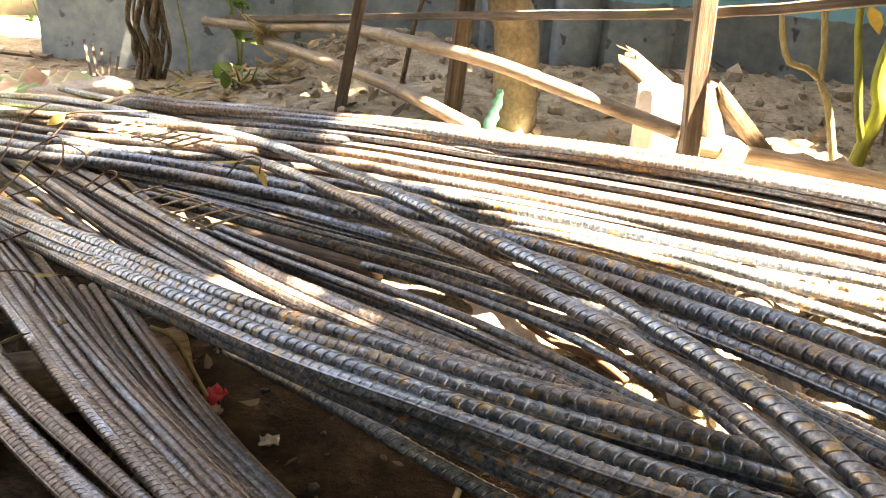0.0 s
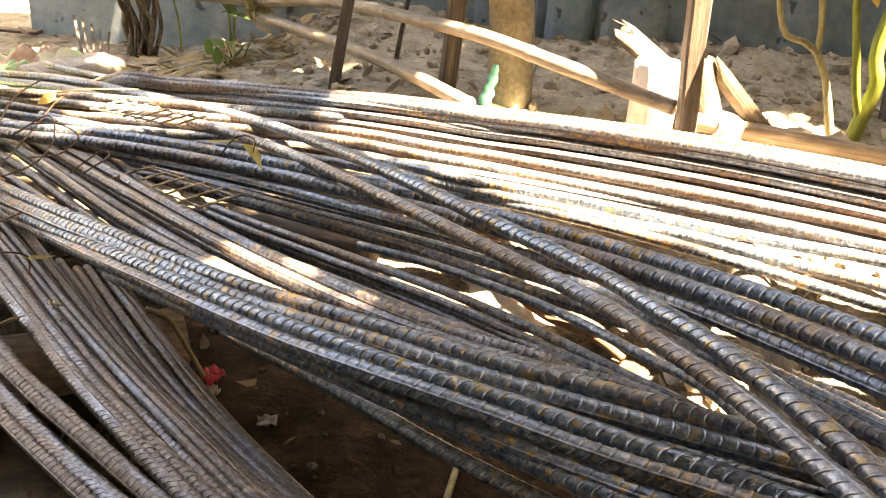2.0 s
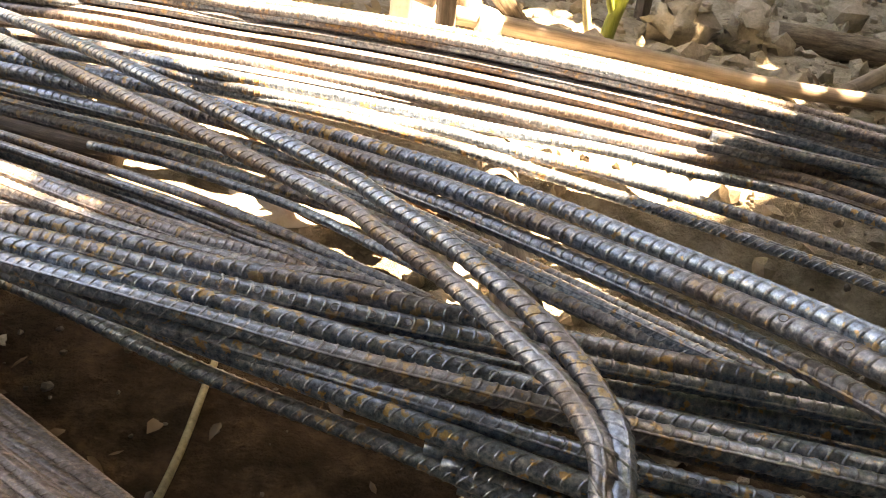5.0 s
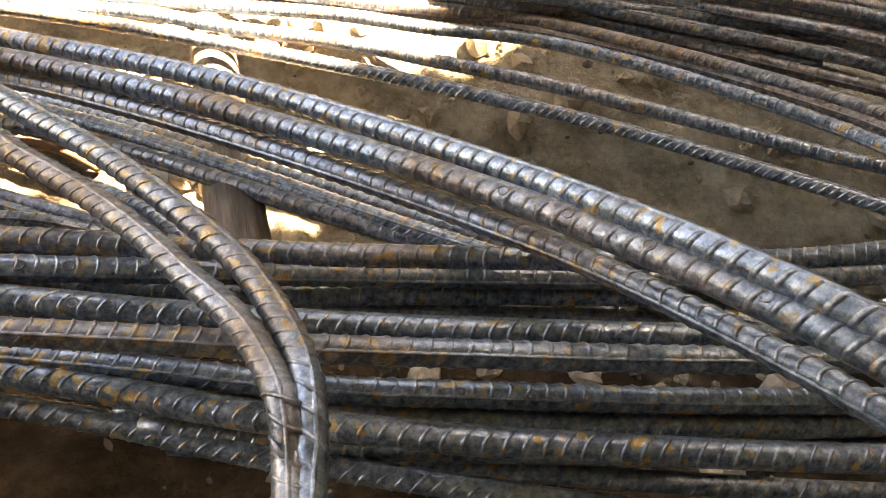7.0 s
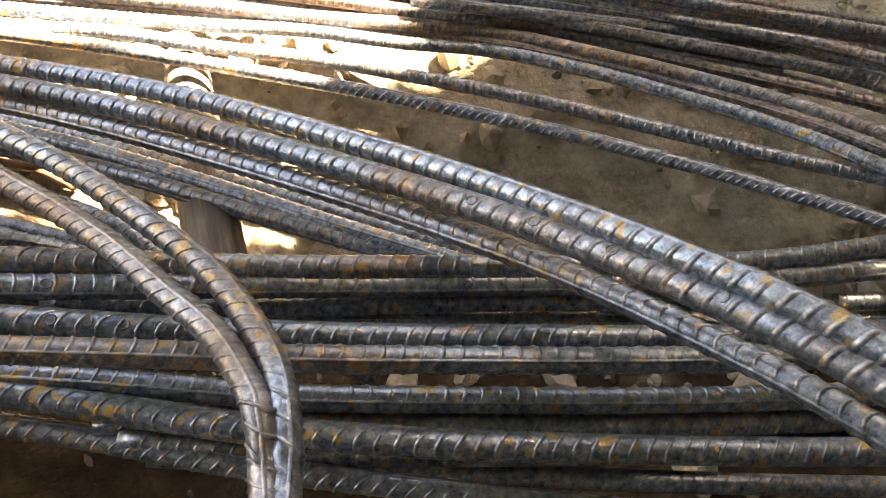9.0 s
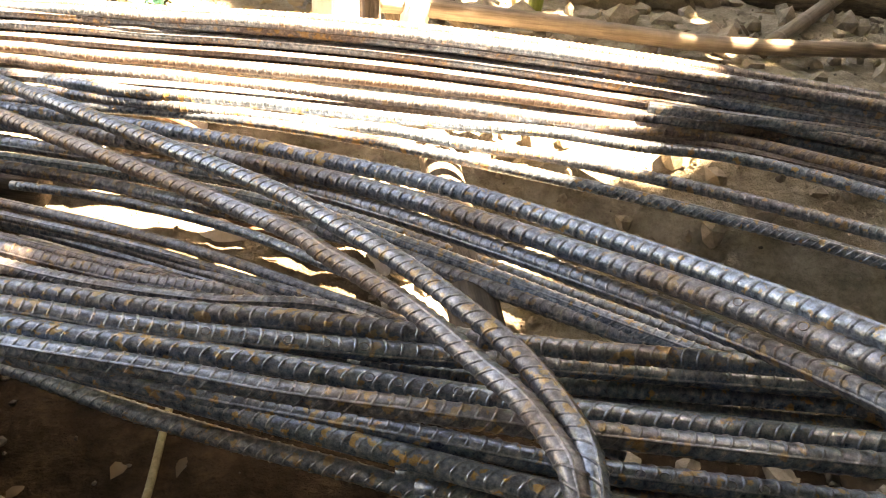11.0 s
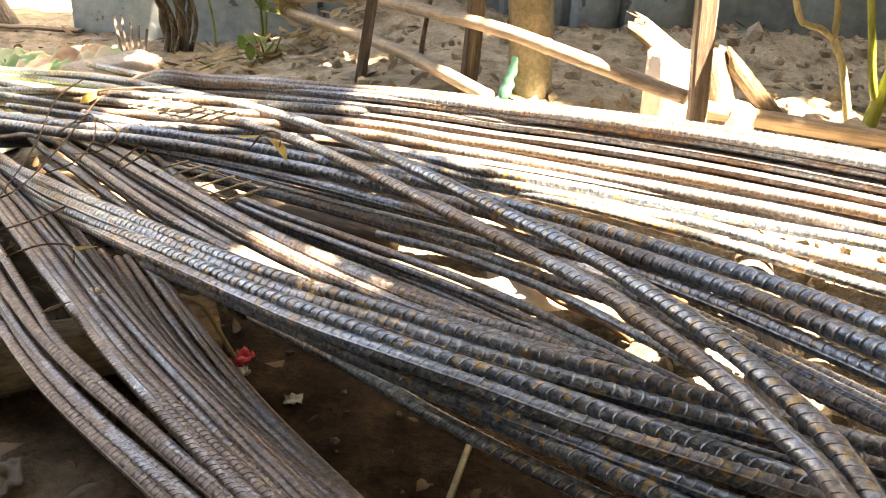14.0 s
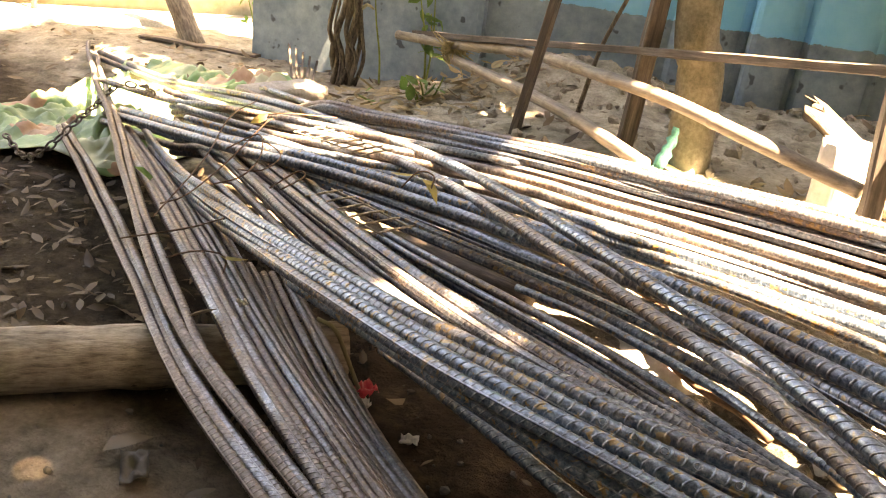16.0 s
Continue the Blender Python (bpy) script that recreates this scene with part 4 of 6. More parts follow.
BARS["D18"] = (0.0128, [(-2.446, 2.867, 0.130), (-2.302, 2.737, 0.133), (-2.157, 2.607, 0.137), (-2.013, 2.478, 0.141), (-1.871, 2.344, 0.145), (-1.731, 2.208, 0.150), (-1.590, 2.074, 0.155), (-1.451, 1.936, 0.161), (-1.315, 1.797, 0.167), (-1.176, 1.660, 0.173), (-1.042, 1.521, 0.181), (-0.907, 1.385, 0.189), (-0.764, 1.253, 0.195), (-0.613, 1.128, 0.199), (-0.453, 1.011, 0.200)])


def rebar_mesh(name, pts, r, seed, after=0.5, before=0.0, thread=False, tone=0.5, drop=0.2):
    """A ribbed bar along the points: round core, two seams along it, slanting cross ribs."""
    P = np.array(pts, float)
    if before:
        d = P[0] - P[1]
        P = np.vstack([P[0] + d / np.linalg.norm(d) * before * (1, 1, 0.3), P])
    if after:
        d = P[-1] - P[-2]
        P = np.vstack([P, P[-1] + d / np.linalg.norm(d) * after * (1, 1, 0.2) - (0, 0, drop)])
    C = spline(P, 0.02)
    S = np.r_[0, np.cumsum(np.linalg.norm(np.diff(C, axis=0), axis=1))]
    T, N, B = frames_of(C)
    rng = np.random.RandomState(seed)
    roll = rng.uniform(0, np.pi)
    n = 14

    def at(s):
        return [np.stack([np.interp(s, S, A[:, k]) for k in range(3)], -1) for A in (C, N, B)]

    s = np.arange(0, S[-1], 0.03)
    c, nn, bb = at(s)
    th = roll + np.arange(n) * 2 * np.pi / n
    V = [(c[:, None] + (nn[:, None] * np.cos(th)[None, :, None] + bb[:, None] * np.sin(th)[None, :, None]) * r).reshape(-1, 3)]
    idx = np.arange(len(s) * n).reshape(len(s), n)
    nxt = np.roll(idx, -1, axis=1)
    F = [np.stack([idx[:-1], nxt[:-1], nxt[1:], idx[1:]], -1).reshape(-1, 4)]
    rib = [np.zeros(len(s) * n)]
    ends = [tuple(idx[0][::-1]), tuple(idx[-1])]
    k = len(s) * n
    # seams along the bar
    for base in (roll + 0.1, roll + 0.1 + np.pi):
        cols = []
        for a, h in ((-0.17, -0.02), (-0.05, 0.1), (0.05, 0.1), (0.17, -0.02)):
            cols.append(c + (nn * np.cos(base + a) + bb * np.sin(base + a)) * (r * (1 + h)))
        V.append(np.stack(cols, 1).reshape(-1, 3))
        i4 = k + np.arange(len(s) * 4).reshape(len(s), 4)
        F.append(np.stack([i4[:-1, :-1], i4[:-1, 1:], i4[1:, 1:], i4[1:, :-1]], -1).reshape(-1, 4))
        rib.append(np.tile((0.0, 0.7, 0.7, 0.0), len(s)))
        k += len(s) * 4
    # slanting cross ribs
    pitch = r * (1.45 if thread else 1.4 if r > 0.0136 else 1.15)
    at_s = np.arange(pitch * 2, S[-1] - pitch * 2, pitch)
    slant = r * (0.35 if thread else 0.85)
    wide, tall = (0.27, 0.11) if thread else (0.18, 0.1)
    ang = roll + np.linspace(0, 2 * np.pi, n + 1)
    for w, h, a in ((-wide, -0.02, 0.0), (-wide * 0.35, tall, 1.0), (wide * 0.35, tall, 1.0), (wide, -0.02, 0.0)):
        off = slant * np.sin(ang - roll + 0.6)
        ss = (at_s[:, None] + off[None] + w * r).ravel()
        c2, n2, b2 = at(ss)
        aa = np.tile(ang, len(at_s))
        fade = np.tile(np.abs(np.sin(ang - roll - 0.1)) ** 0.4, len(at_s))
        rad = r * (1 + np.where(h > 0, h * fade, h))
        V.append(c2 + (n2 * np.cos(aa)[:, None] + b2 * np.sin(aa)[:, None]) * rad[:, None])
        rib.append(np.full(len(ss), a))
    m = len(at_s) * (n + 1)
    g = np.arange(m).reshape(len(at_s), n + 1)
    for q in range(3):
        lo, hi = k + q * m + g, k + (q + 1) * m + g
        F.append(np.stack([lo[:, :-1], lo[:, 1:], hi[:, 1:], hi[:, :-1]], -1).reshape(-1, 4))
    own = tone + 0.35 * ((seed * 0.618) % 1.0)
    tube_v, n_seam = V[0], len(s) * 4
    top = bar_piece(name, tube_v, F[0], rib[0], own, ends)
    for q in (1, 2):
        bar_piece("seam", V[q], F[q] - (len(tube_v) + (q - 1) * n_seam), rib[q], own).parent = top
    ribs = bar_piece("cross_ribs", np.vstack(V[3:]), np.vstack(F[3:]) - k, np.concatenate(rib[3:]), own)
    ribs.parent = top
    tagged(ribs, kind="stuff")
    return top


def bar_piece(name, V, F, rib, own, ends=()):
    me = bpy.data.meshes.new(name)
    nf = len(F)
    tail = [i for end in ends for i in end]
    starts = list(np.arange(nf) * 4) + [nf * 4 + sum(len(e) for e in ends[:i]) for i in range(len(ends))]
    me.vertices.add(len(V))
    me.vertices.foreach_set("co", np.ascontiguousarray(V).ravel())
    me.loops.add(nf * 4 + len(tail))
    me.loops.foreach_set("vertex_index", np.concatenate([F.ravel(), tail]).astype(np.int32))
    me.polygons.add(nf + len(ends))
    me.polygons.foreach_set("loop_start", np.array(starts, np.int32))
    me.update(calc_edges=True)
    me.polygons.foreach_set("use_smooth", np.array([1] * nf + [0] * len(ends), bool))
    me.attributes.new("rib", "FLOAT", "POINT").data.foreach_set("value", rib.astype(np.float32))
    me.attributes.new("bar", "FLOAT", "POINT").data.foreach_set("value", np.full(len(V), own, np.float32))
    me.materials.append(STEEL)
    me.validate()
    return new(name, me)


GROUPS = {"A": "bent steel bars lying over the pile", "B": "steel bars crossing the pile", "C": "steel bars along the near side of the pile",
          "D": "thin steel bars over the log", "M": "steel bars in the middle bundle", "N": "thin dark steel bars under the pile", "U": "steel bars along the far side of the pile"}
LABELS = {"A": "thick bent ribbed steel rebar lying across the pile", "B": "blue-grey ribbed steel rebar crossing over the pile",
          "C": "ribbed steel rebar with orange rust spots in the pile", "D": "thin dusty ribbed steel rebar resting over a log",
          "M": "brownish ribbed steel rebar in a tied bundle", "N": "thin dark ribbed steel rebar below the pile", "U": "ribbed steel rebar in the sunlit bundle"}


TONES = {"A": 0.25, "B": 0.12, "C": -0.12, "D": 0.5, "M": 0.35, "N": 0.2, "U": 0.3}
BLUE = ("Cc", "Cd", "Cb", "B1", "U5", "U6", "U7", "Cg")
MARKS = {"Cb": (0.06, 0.36, 7), "Cc": (0.36, 0.47, 4), "Ce": (0.62, 0.8, 6), "B2": (0.83, 0.92, 4), "U7": (1.02, 1.3, 7), "U5": (1.3, 1.5, 5)}
THREAD = ("B1", "B2", "U2", "U3", "U9")


def rolled_marks(bar, pts, r, x0, x1, count):
    """Raised oval marks rolled into the steel, on the side that looks up and out."""
    C = spline(pts, 0.01)
    T, N, B = frames_of(C)
    for x in np.linspace(x0, x1, count):
        i = int(np.argmin(np.abs(C[:, 0] - x)))
        face = B[i] * 0.82 + N[i] * 0.57
        side = np.cross(face, T[i])
        ring = []
        for a in np.linspace(0, 2 * np.pi, 11):
            u, v = 0.42 * r * math.cos(a), 0.36 * r * math.sin(a)
            d = face * math.cos(v / r) + side * math.sin(v / r)
            ring.append(C[i] + T[i] * u + d * r * 1.005)
        V, F = tube(ring, r * 0.065, 5, r * 0.3, tuple(face))
        ob = mesh_object("raised_mark", V, F, STEEL, bar)
        ob.data.attributes.new("rib", "FLOAT", "POINT").data.foreach_set("value", np.ones(len(V), np.float32))
        ob.data.attributes.new("bar", "FLOAT", "POINT").data.foreach_set("value", np.full(len(V), 0.3, np.float32))


def lay_bars():
    for i, (key, (r, pts)) in enumerate(BARS.items()):
        after = {"A": 0.35, "B": 0.5, "C": 0.9, "D": 0.5, "M": 0.2, "N": 0.15, "U": 0.9}[key[0]]
        r *= 1.08 if key[0] in "BC" else 1.0
        ob = rebar_mesh("rebar", pts, r, i, after, 0.55 if key[0] in "MU" else 0.0, key in THREAD, 0.0 if key in BLUE else TONES[key[0]], 0.08 if key[0] in "MN" else 0.0)
        tagged(ob, LABELS[key[0]], "rebar", GROUPS[key[0]])
        if key in MARKS:
            rolled_marks(ob, pts, r, *MARKS[key])
    # the bars that lie under these, seen in the gaps
    under = [("U1", 0.0, 3), ("U1c", -0.01, 3), ("U2", 0.01, 3), ("U4", 0.012, 1), ("M1", 0.012, 2), ("M3", 0.012, 1), ("M5", 0.01, 1), ("M8", 0.01, 1),
             ("Ca", 0.015, 1), ("Cc", 0.012, 2), ("Ce", -0.014, 2), ("Ci", 0.012, 2), ("D8", 0.01, 1), ("N2", 0.01, 1)]
    for j, (key, side, layers) in enumerate(under):
        r, pts = BARS[key]
        for lay in range(1, layers + 1):
            low = [(x + side * 0.5 * lay, y + side * 0.86 * lay, z - 2.15 * r * lay) for x, y, z in pts if key not in ("Cc", "Ce") or x > 0.3]
            ob = rebar_mesh("rebar", low, r, 100 + j * 3 + lay, 0.5, 0.0, key in THREAD, 0.0 if key in BLUE else TONES[key[0]], 0.08 if key[0] in "MN" else 0.0)
            tagged(ob, LABELS[key[0]], "rebar", GROUPS[key[0]])


lay_bars()

# ---------------------------------------------------------------- logs under the pile
straight_log("log", (-1.75, 1.05, 0.08), (-0.62, 1.72, 0.08), 0.082, 0.078, LOGWOOD, "rough grey wooden log on the ground under the bars", "log", seed=2, wobble=0.05)
straight_log("log", (-0.62, 2.2, 0.2), (-0.2, 2.03, 0.2), 0.042, 0.042, TIMBER, "short round timber propping the bars", "log", seed=3)
straight_log("log", (0.72, 1.85, 0.365), (0.57, 1.0, 0.35), 0.045, 0.047, TIMBER, "round timber crosspiece under the bars", "log", seed=4)

# ---------------------------------------------------------------- fence of poles
def bamboo(points, r, label, name="bamboo_pole", seed=0, node_gap=0.28):
    """A bamboo pole: slightly swollen joints along it, hollow-looking cut ends."""
    C = spline(points, 0.02)
    S = np.r_[0, np.cumsum(np.linalg.norm(np.diff(C, axis=0), axis=1))]
    q = (S + seed * 0.07) % node_gap
    swell = 1 + 0.13 * np.exp(-((q - node_gap / 2) / 0.008) ** 2) - 0.05 * np.exp(-((q - node_gap / 2 - 0.018) / 0.008) ** 2)
    V, F = tube(C[:: 1], list(r * swell * np.linspace(1.05, 0.92, len(C))), 14, 0.05)
    base = Vector(C[0])
    q4 = (Vector(C[-1]) - base).to_track_quat("Z", "Y").to_matrix().to_4x4()
    m = Matrix.Translation(base) @ q4
    inv = np.array(m.inverted())
    V = V @ inv[:3, :3].T + inv[:3, 3]
    ob = mesh_object(name, V, F, BAMBOO)
    ob.matrix_world = m
    return tagged(ob, label, "pole", "fence poles")


def timber(name, a, b, w, d, label, category, turn=0.0, seed=1, material=None, n=6):
    """A split timber: rough four-sided stick with worn edges, its own z along it."""
    a, b = Vector(a), Vector(b)
    L = (b - a).length
    rng = np.random.RandomState(seed)
    prof = [(-1, -0.8), (-0.8, -1), (0.8, -1), (1, -0.75), (1, 0.8), (0.75, 1), (-0.8, 1), (-1, 0.75)]
    V, F = [], []
    for i in range(n + 1):
        ox, oy = rng.uniform(-1, 1, 2) * 0.06 * w
        k = rng.uniform(0.92, 1.06)
        for x, y in prof:
            V.append((x * w / 2 * k + ox, y * d / 2 * k + oy, L * i / n))
    for i in range(n):
        for j in range(8):
            F.append((i * 8 + j, i * 8 + (j + 1) % 8, (i + 1) * 8 + (j + 1) % 8, (i + 1) * 8 + j))
    F += [tuple(range(8))[::-1], tuple(n * 8 + j for j in range(8))]
    ob = mesh_object(name, V, F, material or TIMBER, smooth=False)
    ob.matrix_world = Matrix.Translation(a) @ (b - a).to_track_quat("Z", "Y").to_matrix().to_4x4() @ pose(0, 0, 0, 0, 0, turn)
    return tagged(ob, label, category)


bamboo([(-1.098, 4.294, 0.452), (-0.59, 3.6, 0.485), (-0.24, 3.06, 0.5), (0.03, 2.6, 0.5)], 0.027, "grey bamboo pole slanting down to the bars", seed=1)
bamboo([(-1.56, 4.72, 0.47), (-1.096, 4.292, 0.53), (-0.61, 3.713, 0.633), (-0.253, 3.15, 0.681), (0.052, 2.75, 0.695), (0.298, 2.5, 0.667), (0.605, 2.285, 0.615)], 0.025, "sagging bamboo pole tied to a timber post", seed=2)
bamboo([(0.7, 2.42, 0.55), (1.2, 2.36, 0.51), (1.75, 2.26, 0.47), (2.37, 2.19, 0.465)], 0.027, "pale bamboo pole lying along the earth", seed=3)
bamboo([(1.95, 2.28, 0.44), (2.4, 2.6, 0.47), (3.35, 3.27, 0.55)], 0.028, "brown bamboo pole leaning on the earth", seed=4)
timber("fence_rail", (-1.45, 4.70, 0.50), (0.60, 2.27, 0.94), 0.045, 0.03, "dark weathered timber rail nailed to the post", "rail", seed=3, n=12)
timber("fence_rail", (0.585, 2.34, 0.928), (1.15, 1.78, 1.085), 0.045, 0.03, "dark weathered timber rail beyond the post", "rail", seed=4)
timber("fence_post", (0.655, 2.25, 0.3), (0.585, 2.25, 1.25), 0.062, 0.05, "weathered square timber fence post", "post", seed=5)
timber("fence_post", (-0.525, 3.25, 0.34), (-0.39, 3.2, 1.15), 0.04, 0.035, "thin dark timber stake behind the poles", "post", seed=6)
timber("fence_post", (-0.06, 3.1, 0.38), (-0.02, 3.0, 1.3), 0.062, 0.05, "dark split timber stake in the earth", "post", seed=7)
timber("stake", (1.7, 3.25, 0.33), (1.67, 3.3, 0.95), 0.06, 0.05, "grey weathered stake standing by the wall", "post", seed=8)
tube_object("twig", [(-0.31, 3.6, 0.38), (-0.28, 3.5, 0.55), (-0.24, 3.45, 0.75), (-0.16, 3.4, 0.98)], [0.012, 0.011, 0.009, 0.008], ROUGH_BARK, n=8)
tagged(bpy.data.objects["twig"], "thin crooked stick leaning at the wall", "stick")


def cord_knot():
    """Straw and cord wound round the crossing of the poles."""
    top = holder("straw_binding", (-1.09, 4.28, 0.47))
    rng = np.random.RandomState(5)
    for i in range(5):
        ring = [(0.045 * math.cos(a) + 0.01 * i - 0.02, 0.03 * math.sin(a) * (1 if i % 2 else -1), 0.055 * math.sin(a) + 0.02) for a in np.linspace(0, 5.9, 9)]
        tube_object("cord", ring, 0.007, STRAW, top, 6, 0.02)
    pieces = []
    for i in range(34):
        a = rng.uniform(0, 6.28)
        l = rng.uniform(0.06, 0.2)
        p = np.array((0.02 * math.cos(a), 0.02 * math.sin(a), 0.03))
        e = p + np.array((l * 0.7 * math.cos(a), l * 0.5 * math.sin(a), l * rng.uniform(-0.9, 0.7)))
        pieces.append(tube([p, (p + e) / 2 + rng.uniform(-1, 1, 3) * 0.02, e], [0.004, 0.004, 0.0015], 5, 0.03))
    V, F = join(pieces)
    mesh_object("straw", V, F, STRAW, top)
    tagged(top, "frayed straw and cord binding two poles", "binding")


cord_knot()

# ---------------------------------------------------------------- leaves and plants
def leaf_shape(length, width, fold=0.25, curl=0.15):
    """A pointed leaf along +x, folded at its midrib and curled: vertices and faces."""
    V, F = [], []
    xs = (0.0, 0.3, 0.65, 1.0)
    ws = (0.05, 0.85, 0.8, 0.03)
    for x, w in zip(xs, ws):
        z = -curl * length * x * x
        V += [(x * length, -w * width / 2, z + fold * w * width / 2), (x * length, 0, z), (x * length, w * width / 2, z + fold * w * width / 2)]
    for i in range(3):
        for j in range(2):
            F.append((i * 3 + j, i * 3 + j + 1, i * 3 + j + 4, i * 3 + j + 3))
    return np.array(V), F


def leaves_mesh(name, places, material, parent=None, lengths=(0.05, 0.09), seed=0, flat=0.4, fold=0.3, curl=0.2, slim=0.42):
    """Many leaves in one mesh, each lying or hanging at one of the places."""
    rng = np.random.RandomState(seed)
    pieces = []
    for p in places:
        l = rng.uniform(*lengths)
        V, F = leaf_shape(l, l * slim * rng.uniform(0.75, 1.25), fold * rng.uniform(-1, 1), curl * rng.uniform(-1, 1.6))
        e = Euler((rng.normal(0, flat), rng.normal(0, flat), rng.uniform(0, 6.28)))
        pieces.append((V @ np.array(e.to_matrix()).T + np.array(p), F))
    V, F = join(pieces)
    return mesh_object(name, V, F, material, parent)


# things that shade the yard: gaps between the boughs, given where their light meets the pile
# over the far side of the pile
GAPS = [(0.25, 2.45, 0.6, 0.34, -0.5), (0.72, 2.12, 0.55, 0.32, -0.5), (0.5, 2.0, 0.6, 0.29, -0.5), (1.1, 1.93, 0.55, 0.14, -0.48), (0.78, 1.72, 0.38, 0.24, -0.55),
        (0.2, 2.1, 0.3, 0.2, -0.5), (0.6, 2.42, 0.2, 0.08, 0.0), (1.12, 2.1, 0.6, 0.1, -0.5), (1.6, 1.85, 0.5, 0.06, -0.6), (0.16, 2.96, 0.04, 0.06, 0.0),
        (-0.1, 2.68, 0.2, 0.07, -0.5), (1.25, 2.95, 0.12, 0.2, 0.0), (1.9, 2.22, 0.5, 0.02, 0.0), (0.34, 1.84, 0.2, 0.08, -0.6)]
# small ones over the tied end and the near ground
GAPS += [(-0.48, 2.36, 0.06, 0.1, 0.2), (-0.75, 2.5, 0.05, 0.12, 0.1), (-1.0, 2.62, 0.06, 0.14, 0.1), (-1.25, 2.72, 0.05, 0.12, 0.2), (-1.5, 2.9, 0.06, 0.15, 0.1),
         (-1.15, 2.4, 0.05, 0.08, 0.2), (-0.25, 2.2, 0.03, 0.06, 0.3), (-0.5, 1.5, 0.04, 0.02, -0.5), (-0.72, 1.72, 0.06, 0.02, -0.6), (-0.2, 1.4, 0.18, 0.08, -0.8),
         (-0.9, 1.1, 0.0, 0.02, 0.4), (-1.24, 1.26, 0.07, 0.0, 0.5), (1.45, 0.62, 0.02, 0.02, 0.0), (0.07, 2.1, 0.08, 0.03, -0.5)]
# over the back of the yard and its far end
GAPS += [(1.75, 2.75, 0.03, 0.02, 0.0), (2.1, 2.65, 0.03, 0.02, 0.0), (2.4, 2.8, 0.04, 0.03, 0.0), (2.0, 3.0, 0.03, 0.02, 0.0), (2.6, 2.5, 0.04, 0.04, 0.0), (-0.66, 3.72, 0.05, 0.02, -0.9), (-0.42, 3.42, 0.04, 0.02, -0.9), (-0.28, 3.2, 0.04, 0.03, -0.9), (-0.5, 3.6, 0.08, 0.02, -0.8), (1.42, 2.75, 0.06, 0.1, 0.0),
         (-1.65, 3.95, 0.2, 0.1, 0.6), (-2.2, 3.3, 0.22, 0.2, 0.4), (-1.9, 2.9, 0.12, 0.1, 0.4), (-2.6, 3.5, 0.3, 0.25, 0.0), (-1.3, 4.6, 0.18, 0.12, 0.0),
         (-2.1, 4.5, 0.25, 0.05, -0.4), (-3.1, 4.4, 0.4, 0.12, -0.3), (-4.3, 5.5, 1.3, 0.45, 0.75), (-2.1, 5.0, 0.12, 0.04, -0.3)]


def in_gap(x, y, margin):
    for cx, cy, a, b, turn in GAPS:
        c, s = math.cos(turn), math.sin(turn)
        u, v = c * (x - cx) + s * (y - cy), -s * (x - cx) + c * (y - cy)
        if (u / (a + margin)) ** 2 + (v / (b + margin)) ** 2 < 1:
            return True
    return False


def shade_tree(name, foot, spread, count, seed):
    """A broad tree set out of sight; its crown hangs over the yard to shape the sunlight."""
    top = holder(name, (foot[0], foot[1], 0))
    rng = np.random.RandomState(seed)
    tube_object("trunk", [(0, 0, -0.2), (0.1, 0.05, 2.2), (0.05, 0.2, 4.4), (0.2, 0.3, 6.4)], [0.24, 0.19, 0.15, 0.1], ROUGH_BARK, top, 14, 0.2, (0, 1, 0), 0.05, seed)
    x0, x1, y0, y1 = spread
    per = SUN_DIR / SUN_DIR.z
    for k in range(7):
        ex, ey = rng.uniform(x0, x1), rng.uniform(y0, y1)
        if in_gap(ex, ey, 0.15):
            continue
        e = np.array((ex + per.x * 6.6 - foot[0], ey + per.y * 6.6 - foot[1], 7.1))
        s = np.array((0.12, 0.2, 4.3 + 0.25 * k))
        tube_object("limb", [s, s * 0.6 + e * 0.4 + (0, 0, 0.35), e], [0.06, 0.04, 0.015], ROUGH_BARK, top, 8, 0.25)
    places = []
    while len(places) < count:
        x, y, z = rng.uniform(x0, x1), rng.uniform(y0, y1), rng.uniform(6.3, 7.5)
        if in_gap(x, y, 0.1):
            continue
        h = z - 0.5
        places.append((x + per.x * h - foot[0], y + per.y * h - foot[1], z))
    leaves_mesh("crown", places, CANOPY, top, (0.17, 0.28), seed, 0.35, 0.3, 0.15, 0.55)
    tagged(top, "broad leafy tree, unseen, set to shade the yard", "tree")


shade_tree("tree", (-3.0, -1.0), (-8.6, -0.6, -2.2, 5.6), 30000, 1)
shade_tree("tree", (3.6, -1.0), (-0.6, 3.3, -0.5, 5.2), 11500, 2)
# one more unseen crown, added to darken the near bars and ground
shade_tree("tree", (1.8, -2.1), (-0.8, 3.3, -2.2, -0.4), 4200, 3)


